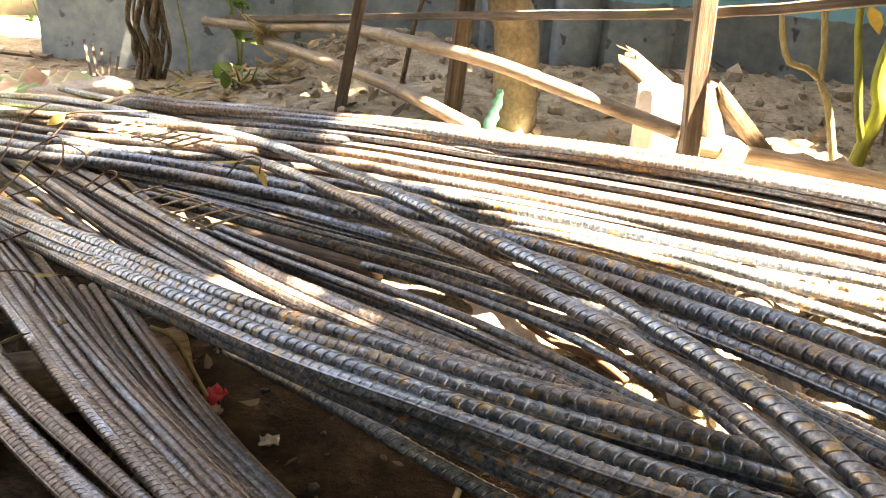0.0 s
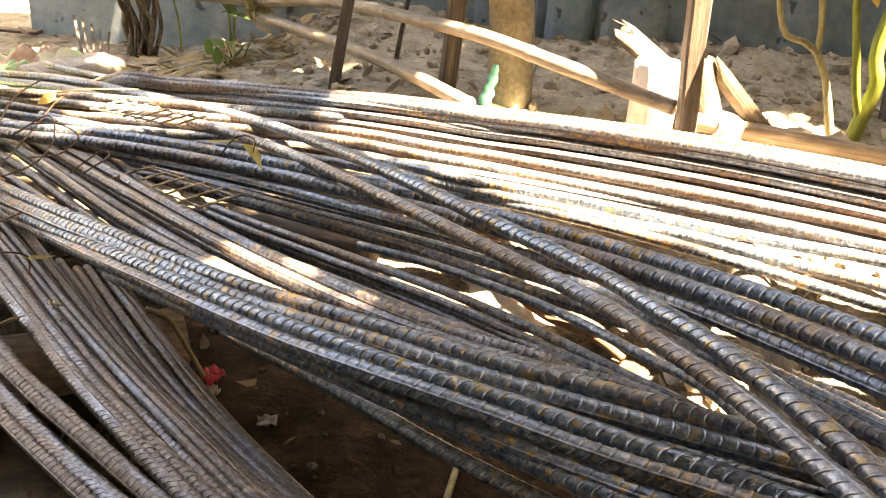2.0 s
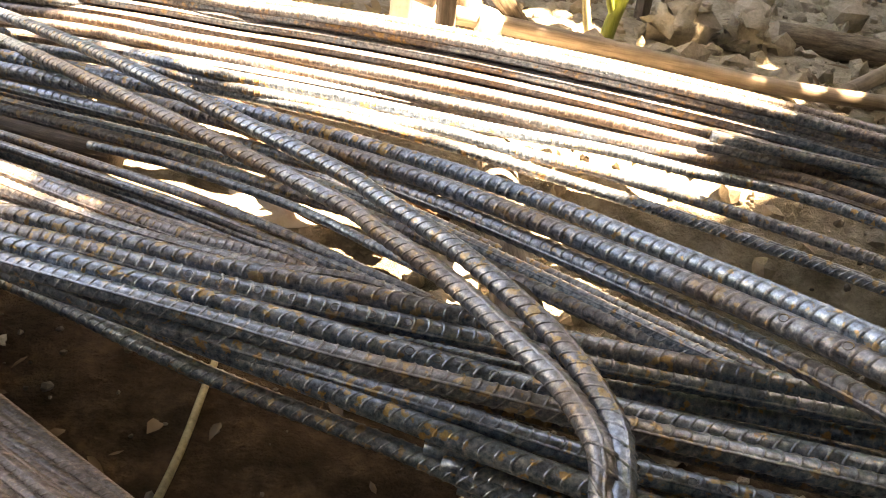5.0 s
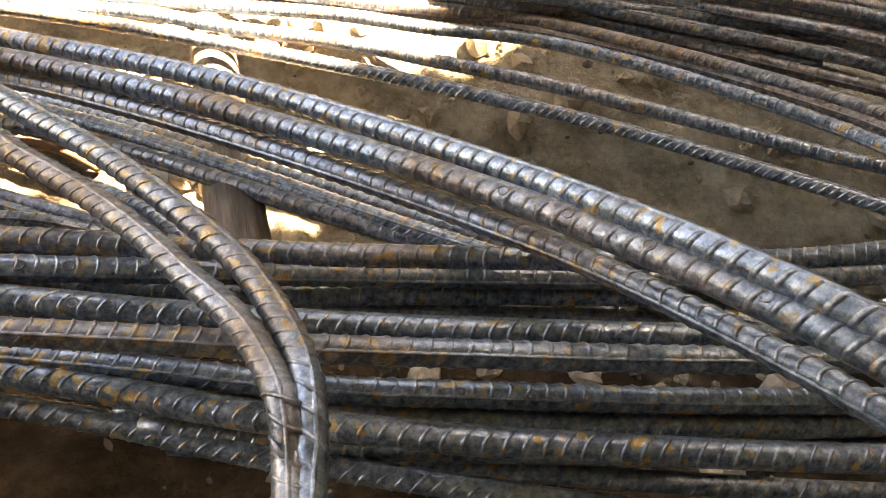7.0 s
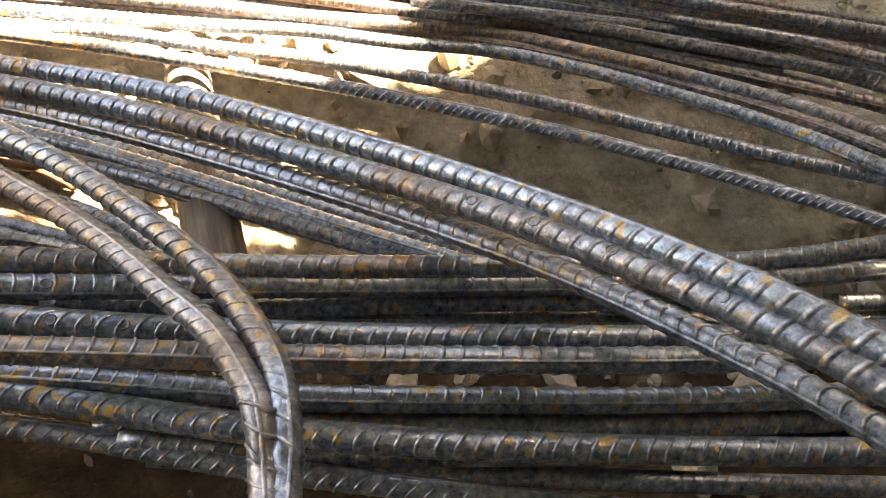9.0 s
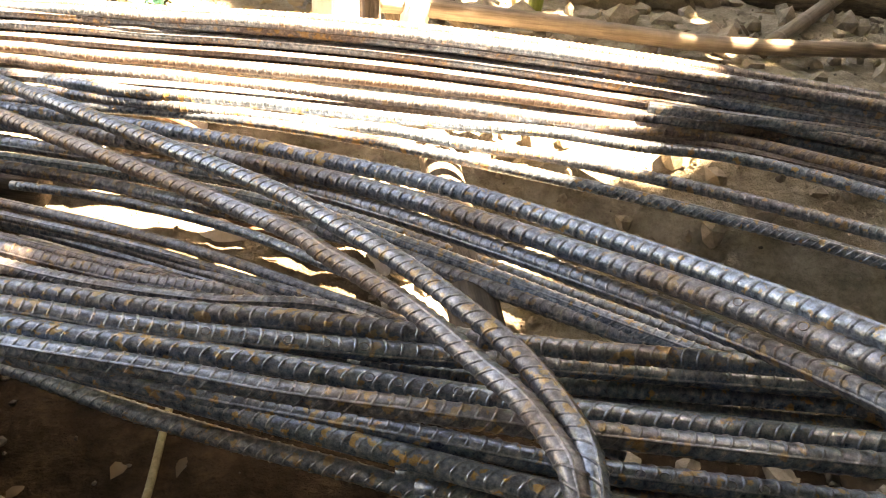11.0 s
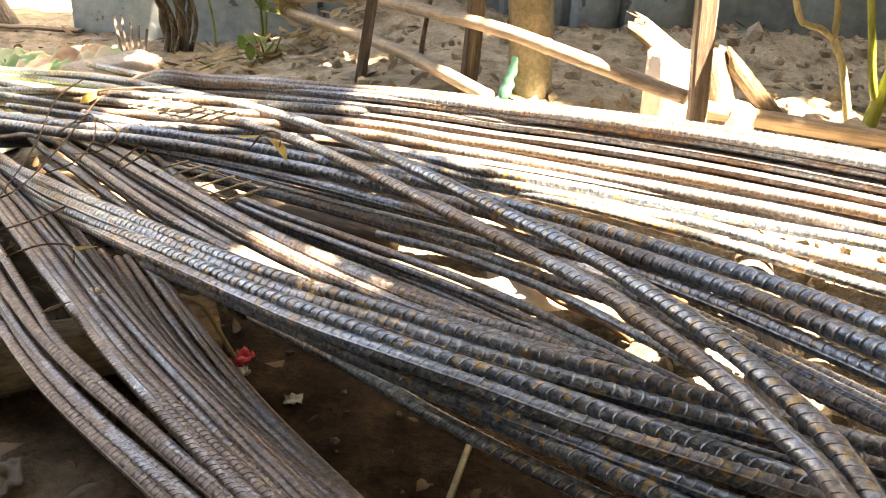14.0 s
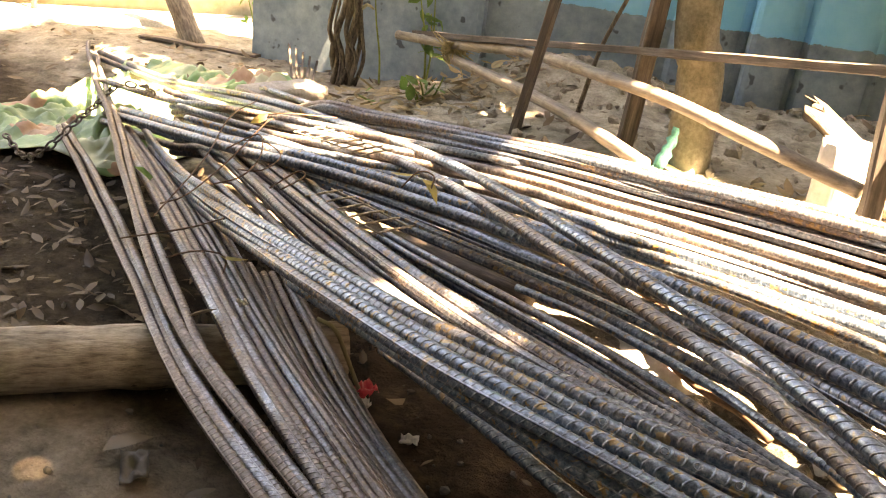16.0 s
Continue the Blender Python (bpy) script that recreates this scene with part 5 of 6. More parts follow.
def sky_block_tree(foot, wide, low, high, count, seed):
    """A dense unseen tree added behind the walls to block light from the low sky."""
    top = holder("tree", (foot[0], foot[1], 0))
    rng = np.random.RandomState(seed)
    tube_object("trunk", [(0, 0, -0.2), (0.1, 0.1, low * 0.5), (0, 0, low), (0.1, 0, high * 0.8)], [0.22, 0.18, 0.15, 0.05], ROUGH_BARK, top, 12, 0.3, (0, 1, 0), 0.05, seed)
    places = []
    while len(places) < count:
        u, v, w = rng.uniform(-1, 1, 3)
        if abs(u) ** 3 + abs(v) ** 3 + abs(w) ** 3 < 1 + 0.3 * rng.uniform(-1, 1):
            places.append((u * wide, v * 0.9, low + (high - low) * (w + 1) / 2))
    leaves_mesh("crown", places, CANOPY, top, (0.4, 0.7), seed, 0.9, 0.3, 0.15, 0.55)
    tagged(top, "tall dense leafy tree, unseen, added to block the low sky", "tree", "trees behind the wall")


# six added trees, out of view, that keep low sky light off the bars
for k, (foot, wide, low, high) in enumerate((((-2.0, 9.6), 2.6, 2.3, 7.5), ((0.6, 6.6), 2.6, 2.3, 7.5), ((5.2, 6.0), 2.4, 2.3, 7.0), ((-9.0, 14.2), 4.0, 3.4, 10.5), ((-15.5, 13.6), 4.0, 3.4, 10.5), ((-10.5, 2.0), 2.4, 2.0, 7.0))):
    sky_block_tree(foot, wide, low, high, 1500, 40 + k)


def trunk_behind():
    top = holder("tree", (0.175, 3.02, 0.36))
    tube_object("trunk", [(0, 0, -0.1), (0, 0, 0.12), (-0.02, 0.01, 0.4), (-0.08, 0.02, 0.75), (-0.1, 0.04, 2.6)], [0.088, 0.078, 0.072, 0.07, 0.06], BARK, top, 20, 0.05, (0, 1, 0), 0.02, 3)
    rng = np.random.RandomState(9)
    for k in range(3):
        a = k * 2.1
        e = (0.9 * math.cos(a) - 0.1, 0.5 + 0.5 * math.sin(a), 3.4)
        tube_object("limb", [(-0.1, 0.04, 2.5), (e[0] * 0.5, e[1] * 0.5, 3.0), e], [0.05, 0.035, 0.01], BARK, top, 8, 0.2)
    leaves_mesh("crown", [(rng.normal(0, 0.5), 0.9 + rng.normal(0, 0.35), 3.3 + rng.normal(0, 0.3)) for _ in range(500)], CANOPY, top, (0.12, 0.2), 4)
    tagged(top, "slim grey-green tree trunk in front of the wall", "tree")
    rag = holder("cloth_strip", (0.085, 2.88, 0.42))
    for k, pts in enumerate(([(-0.02, 0, -0.04), (0.0, -0.02, 0.03), (0.02, -0.01, 0.1), (0.03, 0, 0.16)], [(0.0, -0.02, -0.05), (0.06, -0.03, -0.02), (0.12, -0.02, 0.02)], [(-0.05, 0, -0.05), (-0.03, -0.02, 0.0), (0.0, -0.01, 0.02)])):
        tube_object("strip", pts, [0.016, 0.022, 0.012][: 3], TEAL, rag, 7, 0.015, (0, 1, 0), 0.45, k)
    tagged(rag, "torn teal cloth strip tied at the tree", "cloth")


trunk_behind()


def sapling(place, stems, material, label, leaf_places=(), leaf_material=None):
    top = holder("sapling", place)
    for pts, r in stems:
        tube_object("stem", pts, r, material, top, 9, 0.03, (0, 1, 0), 0.06, 2)
    if leaf_places:
        leaves_mesh("leaf", leaf_places, leaf_material, top, (0.1, 0.17), 7, 0.6, 0.3, 0.3, 0.6)
    return tagged(top, label, "sapling")


sapling((1.336, 2.85, 0.36), [([(0, 0, -0.03), (-0.05, 0, 0.13), (-0.1, 0, 0.27), (-0.147, 0, 0.35)], [0.017, 0.015, 0.013, 0.012]),
                              ([(-0.147, 0, 0.35), (-0.2, 0, 0.385), (-0.262, 0, 0.4), (-0.3, 0, 0.47), (-0.325, 0, 0.56)], [0.012, 0.011, 0.011, 0.01, 0.009]),
                              ([(-0.147, 0, 0.35), (-0.155, 0, 0.44), (-0.19, 0, 0.6), (-0.2, 0, 0.8)], [0.012, 0.011, 0.01, 0.008])], PALESTEM, "pale forked sapling stem with bare branches")
sapling((1.344, 2.75, 0.37), [([(-0.02, 0, -0.03), (0.0, 0, 0.14), (0.02, 0, 0.27), (0.0, 0.02, 0.4), (0.05, 0.02, 0.75)], [0.028, 0.025, 0.022, 0.02, 0.016]),
                              ([(0.0, 0, 0.15), (-0.04, -0.01, 0.23), (-0.09, -0.02, 0.4), (-0.13, -0.02, 0.56), (-0.13, -0.02, 0.75)], [0.015, 0.013, 0.012, 0.011, 0.01])], GREENSTEM,
        "green twin-stemmed sapling with a sunlit leaf", [(-0.14, -0.03, 0.62), (-0.12, -0.05, 0.6), (-0.2, -0.03, 0.66), (-0.1, -0.02, 0.7)], YELLOW)


def dry_climber():
    """A clump of bare twining stems against the wall."""
    top = holder("bare_shrub", (-1.9, 4.66, 0.16))
    rng = np.random.RandomState(3)
    for k in range(11):
        x = rng.uniform(-0.1, 0.13)
        pts = [(x + rng.normal(0, 0.02) + 0.02 * math.sin(j * 1.5 + k), rng.normal(0, 0.03), -0.03 + 0.16 * j) for j in range(8)]
        r = rng.uniform(0.008, 0.022)
        tube_object("stem", pts, [r, r * 0.9, r * 0.8, r * 0.7], ROUGH_BARK, top, 8, 0.05, (0, 1, 0), 0.1, k)
    tube_object("stem", [(0.1, -0.02, 0.42), (0.16, -0.04, 0.47), (0.21, -0.05, 0.45)], [0.012, 0.01, 0.006], PALESTEM, top, 7, 0.03)
    tagged(top, "clump of bare twisted stems against the wall", "shrub")


dry_climber()


def green_plant(place, height, n, label, seed):
    top = holder("green_plant", place)
    rng = np.random.RandomState(seed)
    spots = []
    for k in range(3):
        e = np.array((rng.uniform(-0.1, 0.12), rng.uniform(-0.05, 0.05), height * rng.uniform(0.7, 1)))
        tube_object("stem", [(0, 0, -0.02), e * 0.5 + (0.02, 0, 0), e], [0.007, 0.006, 0.003], GREENSTEM, top, 7, 0.04, (0, 1, 0))
        for j in range(n // 3):
            spots.append(e * rng.uniform(0.35, 1.05) + rng.normal(0, 0.025, 3))
    for s in spots:
        leaves_mesh("leaf", [s], GREEN, top, (0.06, 0.11), rng.randint(1 << 20), 0.6, 0.3, 0.35, 0.62)
    return tagged(top, label, "plant")


green_plant((-1.33, 4.6, 0.2), 0.62, 24, "young green plant with broad leaves by the poles", 1)
green_plant((-1.18, 4.05, 0.2), 0.2, 12, "low green weed growing among dry leaves", 2)
green_plant((-1.42, 4.0, 0.18), 0.06, 3, "small green seedling flat on the earth", 3)
tube_object("green_shoot", [(-1.62, 4.6, 0.18), (-1.63, 4.6, 0.35), (-1.67, 4.6, 0.56), (-1.69, 4.6, 0.75)], [0.007, 0.006, 0.005, 0.004], GREENSTEM, n=7, up=(0, 1, 0))
tagged(bpy.data.objects["green_shoot"], "thin leafless green shoot by the wall", "plant")


# ---------------------------------------------------------------- loose blocks and scrap behind the pile
def block(name, m, size, material, label, category, seed=0, chip=0.012):
    bm = bmesh.new()
    bmesh.ops.create_cube(bm, size=1, matrix=Matrix.Diagonal((*size, 1)))
    bmesh.ops.subdivide_edges(bm, edges=bm.edges[:], cuts=3, use_grid_fill=True)
    for v in bm.verts:
        v.co += Vector((noise.noise(v.co * 9 + Vector((seed, 0, 0))), noise.noise(v.co * 9 + Vector((0, seed, 3))), noise.noise(v.co * 9 + Vector((5, 0, seed))))) * chip
    sharp = [e for e in bm.edges if e.calc_face_angle(0) > 0.9]
    bmesh.ops.bevel(bm, geom=sharp, offset=chip * 0.9, segments=2, affect="EDGES")
    ob = part(name, bm, material)
    ob.matrix_world = m
    return tagged(ob, label, category)


block("concrete_block", pose(-1.9, 3.88, 0.175, 2, 0, 68), (0.5, 0.19, 0.125), CONCRETE, "grey concrete block lying behind the bars", "block", 1)
block("plaster_block", pose(0.585, 2.46, 0.52, 0, -4, 38), (0.12, 0.09, 0.4), PALE, "whitish plastered block standing behind the post", "block", 2, 0.008)
block("plaster_block", pose(0.795, 2.4, 0.48, 0, 8, 10), (0.075, 0.07, 0.2), PALE, "whitish broken block leaning behind the bars", "block", 5, 0.012)
block("red_brick", pose(2.2, 3.68, 0.48, 30, 20, 40), (0.19, 0.1, 0.07), BRICKRED, "broken red brick on the soil heap", "brick", 3)
block("stone", pose(1.72, 2.95, 0.46, 10, 20, 30), (0.24, 0.17, 0.16), CLOD, "large dry clod of grey earth", "clod", 4, 0.05)
block("stone", pose(1.98, 2.9, 0.46, 0, 10, 70), (0.2, 0.16, 0.13), CLOD, "large dry clod of grey earth", "clod", 6, 0.05)


def half_pipe(m, length, r, label, seed):
    """A split piece of bamboo or bark: a curved shell with a torn end."""
    rng = np.random.RandomState(seed)
    V, F = [], []
    n, k = 9, 7
    for wall in (r, r - 0.008):
        for i in range(n):
            for j in range(k):
                a = -1.25 + 2.5 * j / (k - 1)
                l = length * i / (n - 1)
                if i == n - 1:
                    l += rng.uniform(-0.05, 0.03)
                V.append((wall * math.sin(a), -wall * math.cos(a) + r, l))
    for i in range(n - 1):
        for j in range(k - 1):
            a = i * k + j
            F.append((a, a + 1, a + k + 1, a + k))
            b = n * k + a
            F.append((b, b + k, b + k + 1, b + 1))
    for i in range(n - 1):
        for j in (0, k - 1):
            F.append((i * k + j, (i + 1) * k + j, n * k + (i + 1) * k + j, n * k + i * k + j))
    for j in range(k - 1):
        F.append(((n - 1) * k + j, (n - 1) * k + j + 1, n * k + (n - 1) * k + j + 1, n * k + (n - 1) * k + j))
    ob = mesh_object("split_bark", V, F, ROUGH_BARK)
    ob.matrix_world = m
    return tagged(ob, label, "scrap")


def between(a, b, turn=0):
    a, b = Vector(a), Vector(b)
    return Matrix.Translation(a) @ (b - a).to_track_quat("Z", "Y").to_matrix().to_4x4() @ pose(0, 0, 0, 0, 0, turn)


half_pipe(between((0.69, 2.5, 0.66), (0.47, 2.52, 0.81), 160), 0.27, 0.06, "torn curved piece of bark against the post", 1)
half_pipe(between((0.80, 2.38, 0.42), (0.715, 2.45, 0.75), 150), 0.34, 0.05, "dark split bark leaning behind the post", 2)
half_pipe(between((0.98, 2.4, 0.47), (0.73, 2.44, 0.72), 100), 0.34, 0.03, "splintered bark strip lying on the earth", 3)
straight_log("log", (2.2, 3.05, 0.45), (3.3, 2.6, 0.47), 0.06, 0.06, ROUGH_BARK, "dark log lying on the earth heap", "log", seed=8)


# ---------------------------------------------------------------- plastic sacking at the far end
def sacking():
    n, m = 96, 84
    V, F = [], []
    for i in range(n):
        for j in range(m):
            u, v = i / (n - 1), j / (m - 1)
            x = -3.25 + 1.2 * u + 0.25 * v + 0.08 * noise.noise((u * 5, v * 5, 1))
            y = 2.75 + 1.55 * v - 0.1 * u + 0.1 * noise.noise((u * 5, v * 5, 9))
            fold = abs(noise.noise((u * 5, v * 6, 3))) * 0.13 + abs(noise.noise((u * 13, v * 12, 6))) * 0.1 + abs(noise.noise((u * 28, v * 26, 2))) * 0.05
            edge = min(u, 1 - u, v, 1 - v)
            V.append((x, y, ground_at(x, y) + 0.012 + fold * min(1, edge * 8) + 0.07 * math.exp(-((u - 0.75) / 0.2) ** 2)))
    for i in range(n - 1):
        for j in range(m - 1):
            a = i * m + j
            F.append((a, a + m, a + m + 1, a + 1))
    ob = mesh_object("plastic_sheet", V, F, SHEET)
    mod = ob.modifiers.new("thickness", "SOLIDIFY")
    mod.thickness = 0.002
    tagged(ob, "crumpled green and white printed plastic sacking", "sacking")


sacking()


def chain():
    top = holder("chain", (-2.3, 2.9, 0.25))
    run = spline([(-2.62, 2.72, 0.08), (-2.45, 2.62, 0.05), (-2.28, 2.55, 0.12), (-2.22, 2.66, 0.22), (-2.28, 2.9, 0.26), (-2.3, 3.05, 0.3), (-2.22, 3.12, 0.3), (-2.08, 3.02, 0.3)], 0.036)
    ring = [(0.024 * math.cos(a), 0.013 * math.sin(a), 0) for a in np.linspace(0, 2 * math.pi, 13)]
    V, F = tube(ring, 0.0045, 6, 0.008)
    me = bpy.data.meshes.new("link")
    me.from_pydata([tuple(v) for v in V], [], F)
    me.materials.append(CHAIN)
    for i in range(len(run) - 1):
        d = Vector(run[i + 1] - run[i])
        ob = new("link", me)
        ob.parent = top
        ob.matrix_local = Matrix.Translation(Vector(run[i]) - top.location) @ d.to_track_quat("X", "Z").to_matrix().to_4x4() @ pose(0, 0, 0, 90 * (i % 2), 0, 0)
    tagged(top, "dark rusty steel chain looped over the bars", "chain")


chain()

# ---------------------------------------------------------------- binding wire
WIRES = [[(-1.24, 1.78, 0.31), (-1.31, 2.15, 0.37), (-1.42, 2.5, 0.42), (-1.45, 2.75, 0.43)], [(-1.3, 1.9, 0.3), (-1.236, 1.94, 0.33), (-1.223, 2.139, 0.38), (-1.253, 2.46, 0.44), (-1.32, 2.65, 0.4)],
         [(-1.266, 2.212, 0.4), (-1.2, 2.3, 0.44), (-1.1, 2.13, 0.43), (-1.09, 2.0, 0.4), (-1.18, 1.98, 0.36)], [(-1.265, 1.665, 0.28), (-1.12, 1.758, 0.31), (-1.04, 1.858, 0.33)],
         [(-1.237, 2.271, 0.42), (-1.15, 2.26, 0.43), (-1.06, 2.186, 0.42), (-1.07, 2.08, 0.4), (-1.16, 2.1, 0.38)], [(-1.0, 2.0, 0.38), (-0.95, 2.08, 0.42), (-0.9, 2.02, 0.43), (-0.93, 1.93, 0.41)],
         [(-0.61, 2.04, 0.45), (-0.58, 2.09, 0.49), (-0.53, 2.08, 0.49), (-0.52, 2.02, 0.46)], [(-1.35, 2.6, 0.42), (-1.25, 2.62, 0.44), (-1.1, 2.72, 0.43)], [(-1.12, 1.66, 0.26), (-1.05, 1.7, 0.28), (-0.98, 1.72, 0.27), (-0.96, 1.66, 0.22)]]
for k, run in enumerate(WIRES):
    ob = tube_object("binding_wire", run, 0.0024, WIRE, n=6, step=0.02)
    tagged(ob, "thin rusty binding wire twisted round the bars", "wire", "binding wires")


def stirrups(place, turn, n, label):
    """A ladder of thin welded wire pushed under the bars."""
    top = holder("wire_ladder", place)
    for s in (-0.045, 0.045):
        tube_object("rail", [(-0.2, s, 0), (0, s, 0.004), (0.2, s, 0)], 0.003, LOGWOOD, top, 6, 0.05)
    for k in range(n):
        x = -0.18 + 0.36 * k / (n - 1)
        tube_object("rung", [(x, -0.06, 0.004), (x + 0.01, 0, 0.006), (x + 0.02, 0.06, 0.004)], 0.0032, LOGWOOD, top, 6, 0.05)
    top.rotation_euler = (0.1, -0.05, turn)
    tagged(top, label, "wire ladder")


stirrups((-0.96, 2.42, 0.435), -0.5, 8, "welded wire ladder lying among the bars")
stirrups((-0.72, 1.98, 0.375), -0.6, 6, "bent wire ladder lying under the bars")

# ---------------------------------------------------------------- litter
for k, (p, mtl, lab) in enumerate((((-0.661, 2.08, 0.475), YELLOW, "yellow fallen leaf caught on the bars"), ((-0.557, 2.06, 0.48), YELLOW, "yellow curled leaf caught on the bars"),
                                   ((-1.56, 2.14, 0.3), GREEN, "green fallen leaf on the thin bars"), ((-0.995, 1.72, 0.27), YELLOW, "yellowed leaf stuck between thin bars"),
                                   ((-0.9, 1.42, 0.255), DRYLEAF, "brown curled leaf on the thin bars"), ((-1.27, 2.5, 0.46), YELLOW, "yellow leaf caught in binding wire"))):
    ob = leaves_mesh("fallen_leaf", [(0, 0, 0)], mtl, None, (0.07, 0.1), 30 + k, 0.5, 0.4, 0.5, 0.45)
    ob.location = p
    tagged(ob, lab, "leaf", "leaves on the bars")


def crumple(name, place, size, material, label, category, seed):
    n = 9
    V, F = [], []
    for i in range(n):
        for j in range(n):
            u, v = i / (n - 1) - 0.5, j / (n - 1) - 0.5
            V.append((u * size[0], v * size[1], size[2] * (0.5 + noise.noise((u * 4 + seed, v * 4, seed)))))
    for i in range(n - 1):
        for j in range(n - 1):
            a = i * n + j
            F.append((a, a + n, a + n + 1, a + 1))
    ob = mesh_object(name, V, F, material)
    ob.modifiers.new("thickness", "SOLIDIFY").thickness = 0.001
    ob.location, ob.rotation_euler = place, (0.1, 0.15, seed)
    return tagged(ob, label, category)


crumple("wrapper", (-0.535, 1.65, 0.012), (0.06, 0.05, 0.03), RED, "crumpled red wrapper on the earth", "wrapper", 1.2)
crumple("paper_scrap", (-0.52, 1.61, 0.006), (0.05, 0.03, 0.02), PAPER, "white paper scrap beside the wrapper", "paper", 2.1)
crumple("paper_scrap", (-0.364, 1.517, 0.004), (0.045, 0.035, 0.015), PAPER, "pale paper scrap on the earth", "paper", 3.3)
crumple("paper_scrap", (-0.82, 1.53, 0.25), (0.025, 0.02, 0.02), PAPER, "tiny white paper scrap on thin bars", "paper", 4.3)
crumple("plastic_film", (-0.87, 1.17, 0.01), (0.09, 0.06, 0.02), DULL, "thin dusty plastic film with a dry leaf", "film", 5.3)
ob = leaves_mesh("fallen_leaf", [(0, 0, 0)], DRYLEAF, None, (0.12, 0.121), 41, 0.2, 0.4, -0.5, 0.6)
ob.location = (-0.95, 1.17, 0.03)
tagged(ob, "large curled brown leaf on the earth", "leaf")
tube_object("stick", [(0.075, 1.46, 0.008), (0.06, 1.373, 0.01), (0.03, 1.2, 0.01), (0.0, 1.08, 0.008)], 0.008, PALESTEM, n=7)
tagged(bpy.data.objects["stick"], "dry stick lying on the earth", "stick")
tube_object("thin_rod", [(-0.66, 1.61, 0.22), (-0.61, 1.61, 0.2), (-0.575, 1.62, 0.12), (-0.545, 1.645, 0.02)], 0.006, PALESTEM, n=7, step=0.01)
tagged(bpy.data.objects["thin_rod"], "thin pale bent rod end below the bars", "rod")


def scatter(name, count, box, sizes, material, label, category, seed, test=None):
    """Clods, stones or chips strewn over the ground, in one mesh."""
    rng = np.random.RandomState(seed)
    bm = bmesh.new()
    bmesh.ops.create_icosphere(bm, subdivisions=1, radius=1)
    base = np.array([v.co[:] for v in bm.verts])
    faces = [tuple(v.index for v in f.verts) for f in bm.faces]
    bm.free()
    pieces = []
    while len(pieces) < count:
        x, y = rng.uniform(box[0], box[1]), rng.uniform(box[2], box[3])
        if test and not test(x, y):
            continue
        s = sizes[0] + (sizes[1] - sizes[0]) * rng.uniform(0, 1) ** 3
        V = base * (1 + rng.uniform(-0.3, 0.3, (len(base), 1))) * s * rng.uniform(0.6, 1.2, 3)
        pieces.append((V + (x, y, ground_at(x, y) + s * 0.25), faces))
    V, F = join(pieces)
    tagged(mesh_object(name, V, F, material, smooth=False), label, category, kind="stuff")


def behind(x, y):
    return 0.5 * x + 0.866 * y > 2.12 and y < 5.05 - 0.175 * (x + 2.75) and not (x < -1.3 and y < 3.6)


scatter("earth_clods", 1500, (-0.9, 3.4, 1.2, 4.9), (0.005, 0.04), CLOD, "dry crumbled earth clods along the wall", "clods", 1, behind)
scatter("earth_clods", 160, (1.0, 3.2, 2.2, 4.0), (0.03, 0.1), CLOD, "larger broken clods of dry earth", "clods", 5, lambda x, y: 0.5 * x + 0.866 * y > 2.5 and y < 4.2)
scatter("gravel", 700, (-2.5, 2.2, 0.6, 2.6), (0.003, 0.012), DULL, "small grit strewn on the earth", "gravel", 2)
scatter("earth_clods", 380, (0.5, 2.4, 0.6, 2.0), (0.008, 0.05), CLOD, "crumbled earth under the bars", "clods", 3)


def litter(name, count, box, lengths, seed, label, test=None, material=None):
    rng = np.random.RandomState(seed)
    places = []
    while len(places) < count:
        x, y = rng.uniform(box[0], box[1]), rng.uniform(box[2], box[3])
        if test and not test(x, y):
            continue
        places.append((x, y, ground_at(x, y) + 0.012 + 0.02 * rng.uniform()))
    tagged(leaves_mesh(name, places, material or DRYLEAF, None, lengths, seed, 0.17, 0.45, 0.4, 0.4), label, "leaves", kind="stuff")


litter("dry_leaves", 800, (-3.2, -0.6, 1.4, 3.2), (0.03, 0.085), 1, "dry brown leaves strewn on the bare earth", lambda x, y: y < 1.6 - 0.85 * (x + 0.6) + 0.3)
litter("dry_leaves", 260, (-1.9, -0.3, 3.5, 4.7), (0.06, 0.14), 2, "heap of dry leaves and stalks by the poles", lambda x, y: ((x + 1.2) / 0.7) ** 2 + ((y - 4.15) / 0.45) ** 2 < 1, TANLEAF)
litter("dry_leaves", 260, (-3.6, 3.0, 2.3, 5.0), (0.04, 0.11), 3, "scattered dry leaves on the earth", behind)
litter("dry_leaves", 45, (-0.9, 0.4, 1.1, 2.0), (0.025, 0.07), 4, "few dry leaves in the shade under the bars")
litter("dry_leaves", 150, (-4.5, -2.3, 3.2, 5.0), (0.05, 0.12), 6, "dry leaves on the sunny yard")
litter("dry_leaves", 60, (0.1, 0.7, 2.4, 2.9), (0.05, 0.13), 7, "dry leaves at the foot of the tree", None, TANLEAF)


# ---------------------------------------------------------------- far end of the yard
straight_log("leaning_trunk", (-3.32, 5.3, 0.05), (-3.95, 5.62, 0.85), 0.085, 0.06, ROUGH_BARK, "brown leaning tree trunk at the far end", "trunk", seed=11, wobble=0.06)
timber("fence_post", (-4.75, 5.32, 0.1), (-4.75, 5.3, 1.3), 0.035, 0.035, "dark timber post at the far end", "post", seed=12)
timber("plank", (-3.6, 5.05, 0.13), (-2.65, 5.0, 0.14), 0.08, 0.02, "grey plank lying on the sunny earth", "plank", seed=13)
green_plant((-3.0, 5.6, 0.1), 0.5, 18, "leafy shrub at the far sunny end", 9)
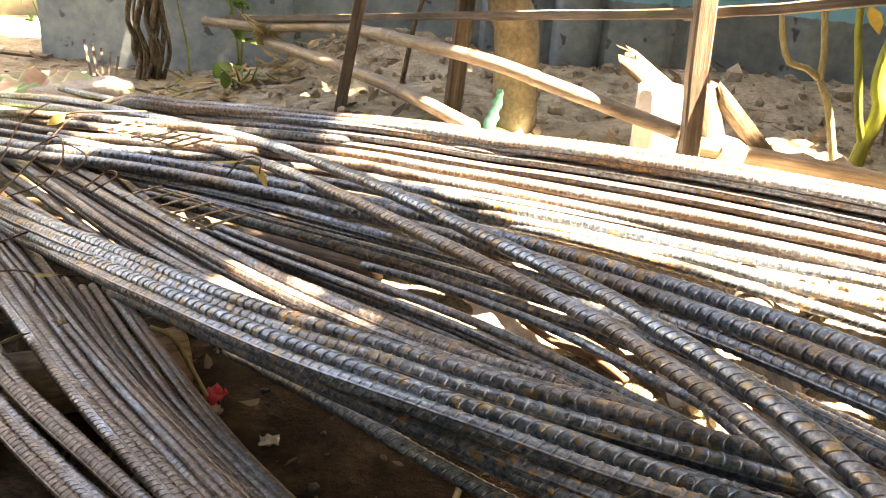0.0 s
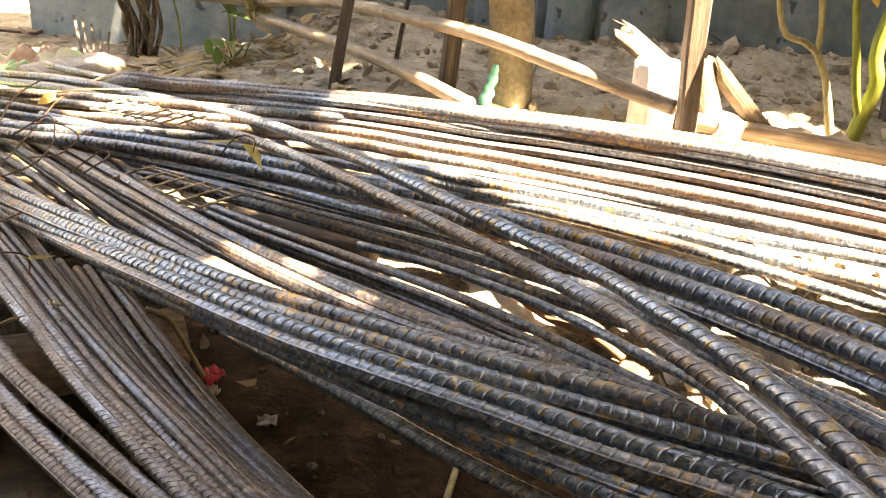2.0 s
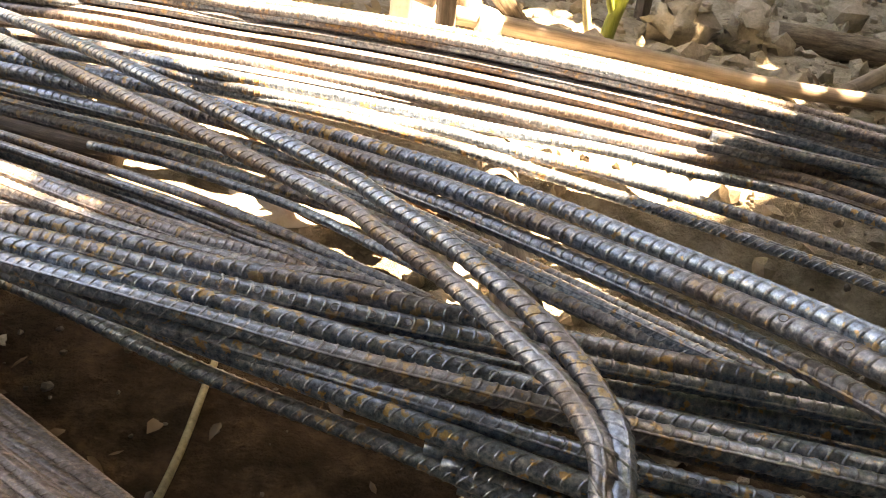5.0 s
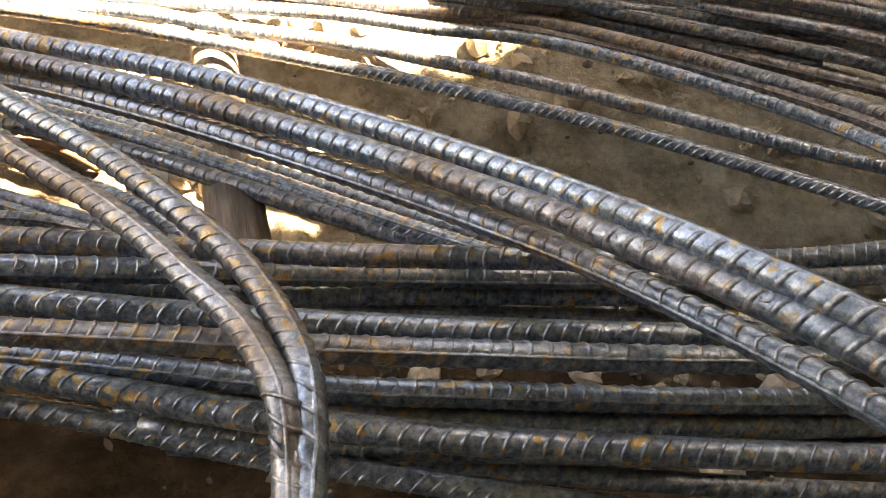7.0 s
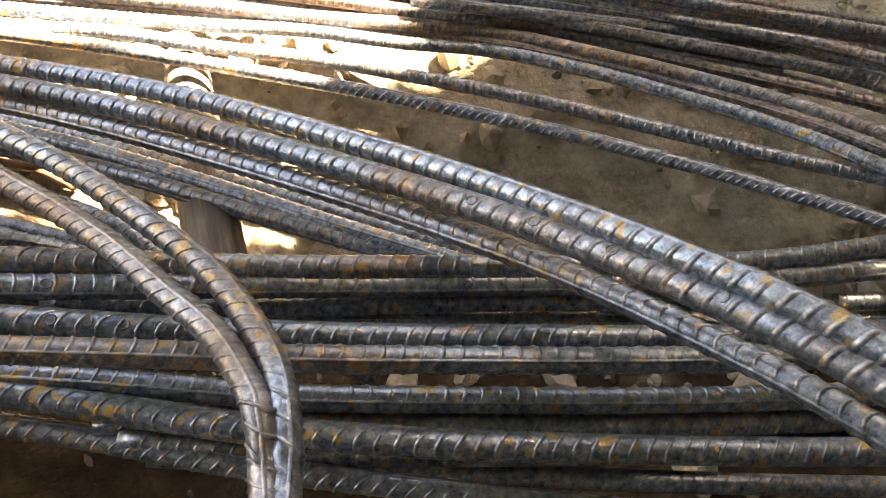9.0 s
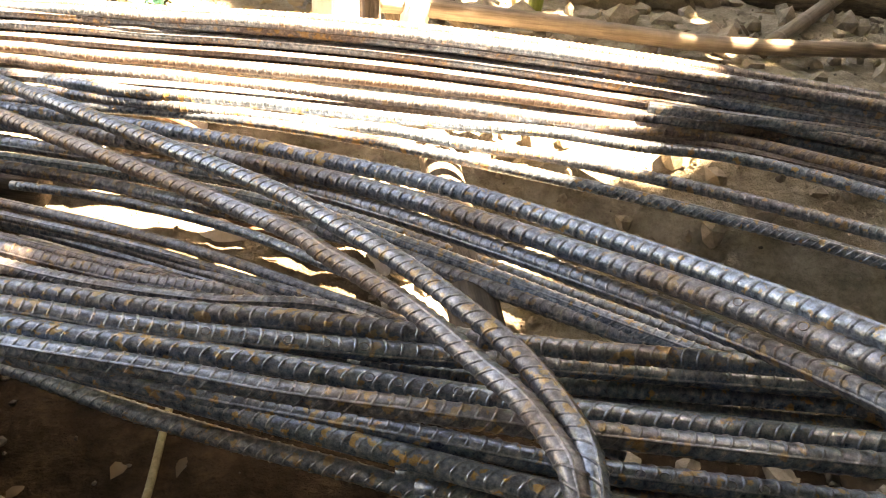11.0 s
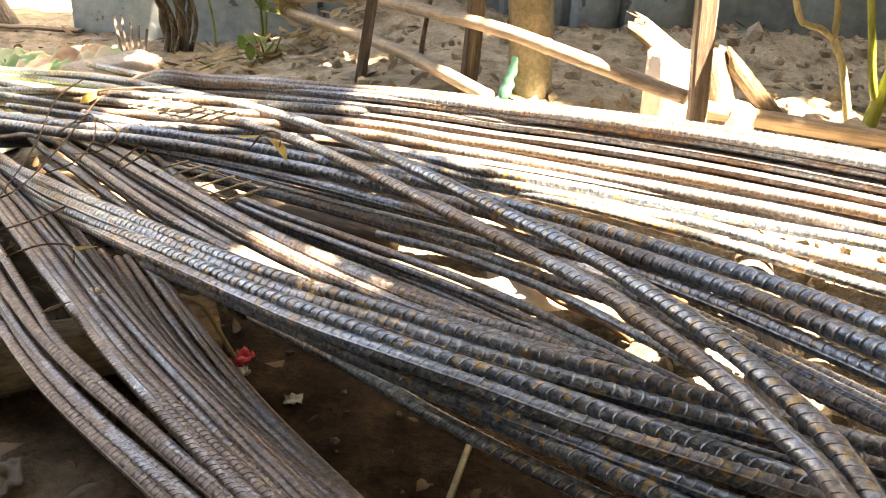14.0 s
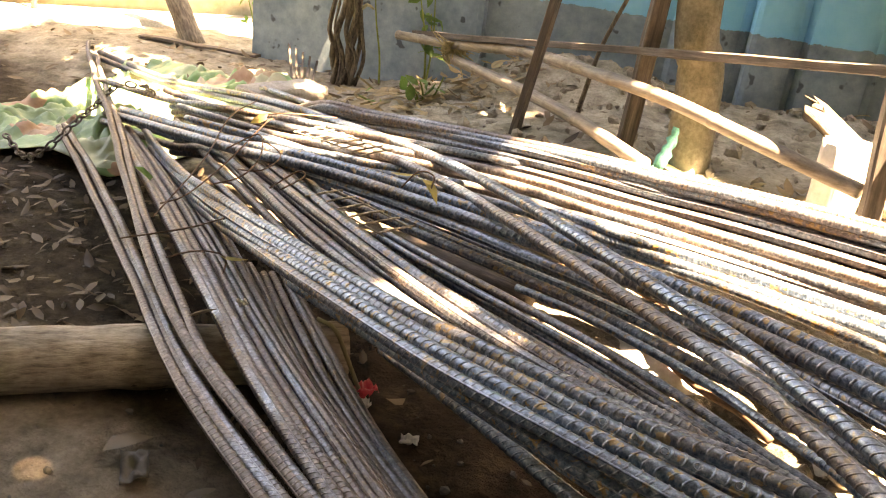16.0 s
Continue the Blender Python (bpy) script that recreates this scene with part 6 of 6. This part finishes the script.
for k in range(5):
    ob = timber("dry_stick", (-2.05 + 0.03 * k, 4.3, 0.15), (-2.3 + 0.05 * k, 4.75, 0.3 - 0.02 * k), 0.014, 0.012, "thin grey stick stuck in the earth", "stick", seed=20 + k)
timber("board", (-0.221, 1.917, 0.145), (0.103, 1.686, 0.125), 0.085, 0.022, "pale dusty board lying under the bars", "board", seed=31, material=PALE)
for k, (x, y, w, turn) in enumerate(((1.15, 1.2, 0.13, 20), (1.35, 1.05, 0.16, 70), (1.02, 1.32, 0.1, 110), (1.5, 1.25, 0.12, 40), (1.28, 0.86, 0.1, 10), (0.92, 1.22, 0.07, 60), (1.62, 1.0, 0.14, 100))):
    block("clod", pose(x, y, ground_at(x, y) + 0.02, 8 * k, 5 * k, turn), (w, w * 0.7, w * 0.45), CLOD, "dry lump of earth under the bars", "clod", 20 + k, w * 0.3)


def cement_spill(outline, height, seed):
    """A low wavy pale strip in place of sunlit earth: rounded ridges that thin out at its edge."""
    (ax, ay), (bx, by), wide = outline
    n, m = 36, 14
    L = math.hypot(bx - ax, by - ay)
    ux, uy = (bx - ax) / L, (by - ay) / L
    V = []
    for i in range(n + 1):
        for j in range(m + 1):
            s, q = i / n, j / m * 2 - 1
            w = wide * (0.45 + 0.55 * math.sin(math.pi * min(1, s * 0.9 + 0.12)) + 0.22 * noise.noise((s * 7, seed, q)))
            sway = 0.035 * noise.noise((s * 6, seed * 3.1, 0))
            x, y = ax + ux * s * L - uy * (q * w + sway), ay + uy * s * L + ux * (q * w + sway)
            edge = (1 - q * q) * min(1, 6 * s, 6 * (1 - s))
            z = height * edge * (0.75 + 0.5 * noise.noise((x * 7, y * 7, seed))) + 0.02 * edge * noise.noise((x * 22, y * 22, seed)) - 0.012
            V.append((x, y, z + ground_at(x, y)))
    F = [(i * (m + 1) + j, (i + 1) * (m + 1) + j, (i + 1) * (m + 1) + j + 1, i * (m + 1) + j + 1) for i in range(n) for j in range(m)]
    ob = mesh_object("cement_spill", V, F, PALE)
    tagged(ob, "pale wavy strip standing in for sunlit earth", "cement")


# pale strips painted in for sunlit earth between shadows of the bars
for k, (a, e, w) in enumerate((((-0.2, 2.36), (0.36, 1.86), 0.04), ((-0.12, 2.4), (0.58, 1.8), 0.042), ((0.1, 2.3), (0.62, 1.85), 0.045), ((0.5, 1.83), (0.7, 1.68), 0.05))):
    cement_spill((a, e, w), 0.03, 3 + k)

# dark rods added to draw the wavy shadows of the bars
for a, e, k in (((-0.18, 2.3), (0.46, 1.76), 1), ((-0.08, 2.31), (0.58, 1.76), 2), ((0.06, 2.26), (0.62, 1.79), 3)):
    run = [(a[0] + (e[0] - a[0]) * s + 0.02 * noise.noise((s * 5, k, 0)), a[1] + (e[1] - a[1]) * s + 0.03 * noise.noise((s * 5, k, 4)), 0.03 + 0.01 * k) for s in np.linspace(0, 1, 12)]
    run = [(x, y, z + ground_at(x, y)) for x, y, z in run]
    ob = tube_object("wire_rod", run, 0.011, WIRE, n=7, step=0.02)
    tagged(ob, "thin wavy dark rod drawn in for a bar shadow", "wire", "wavy rods under the pile")
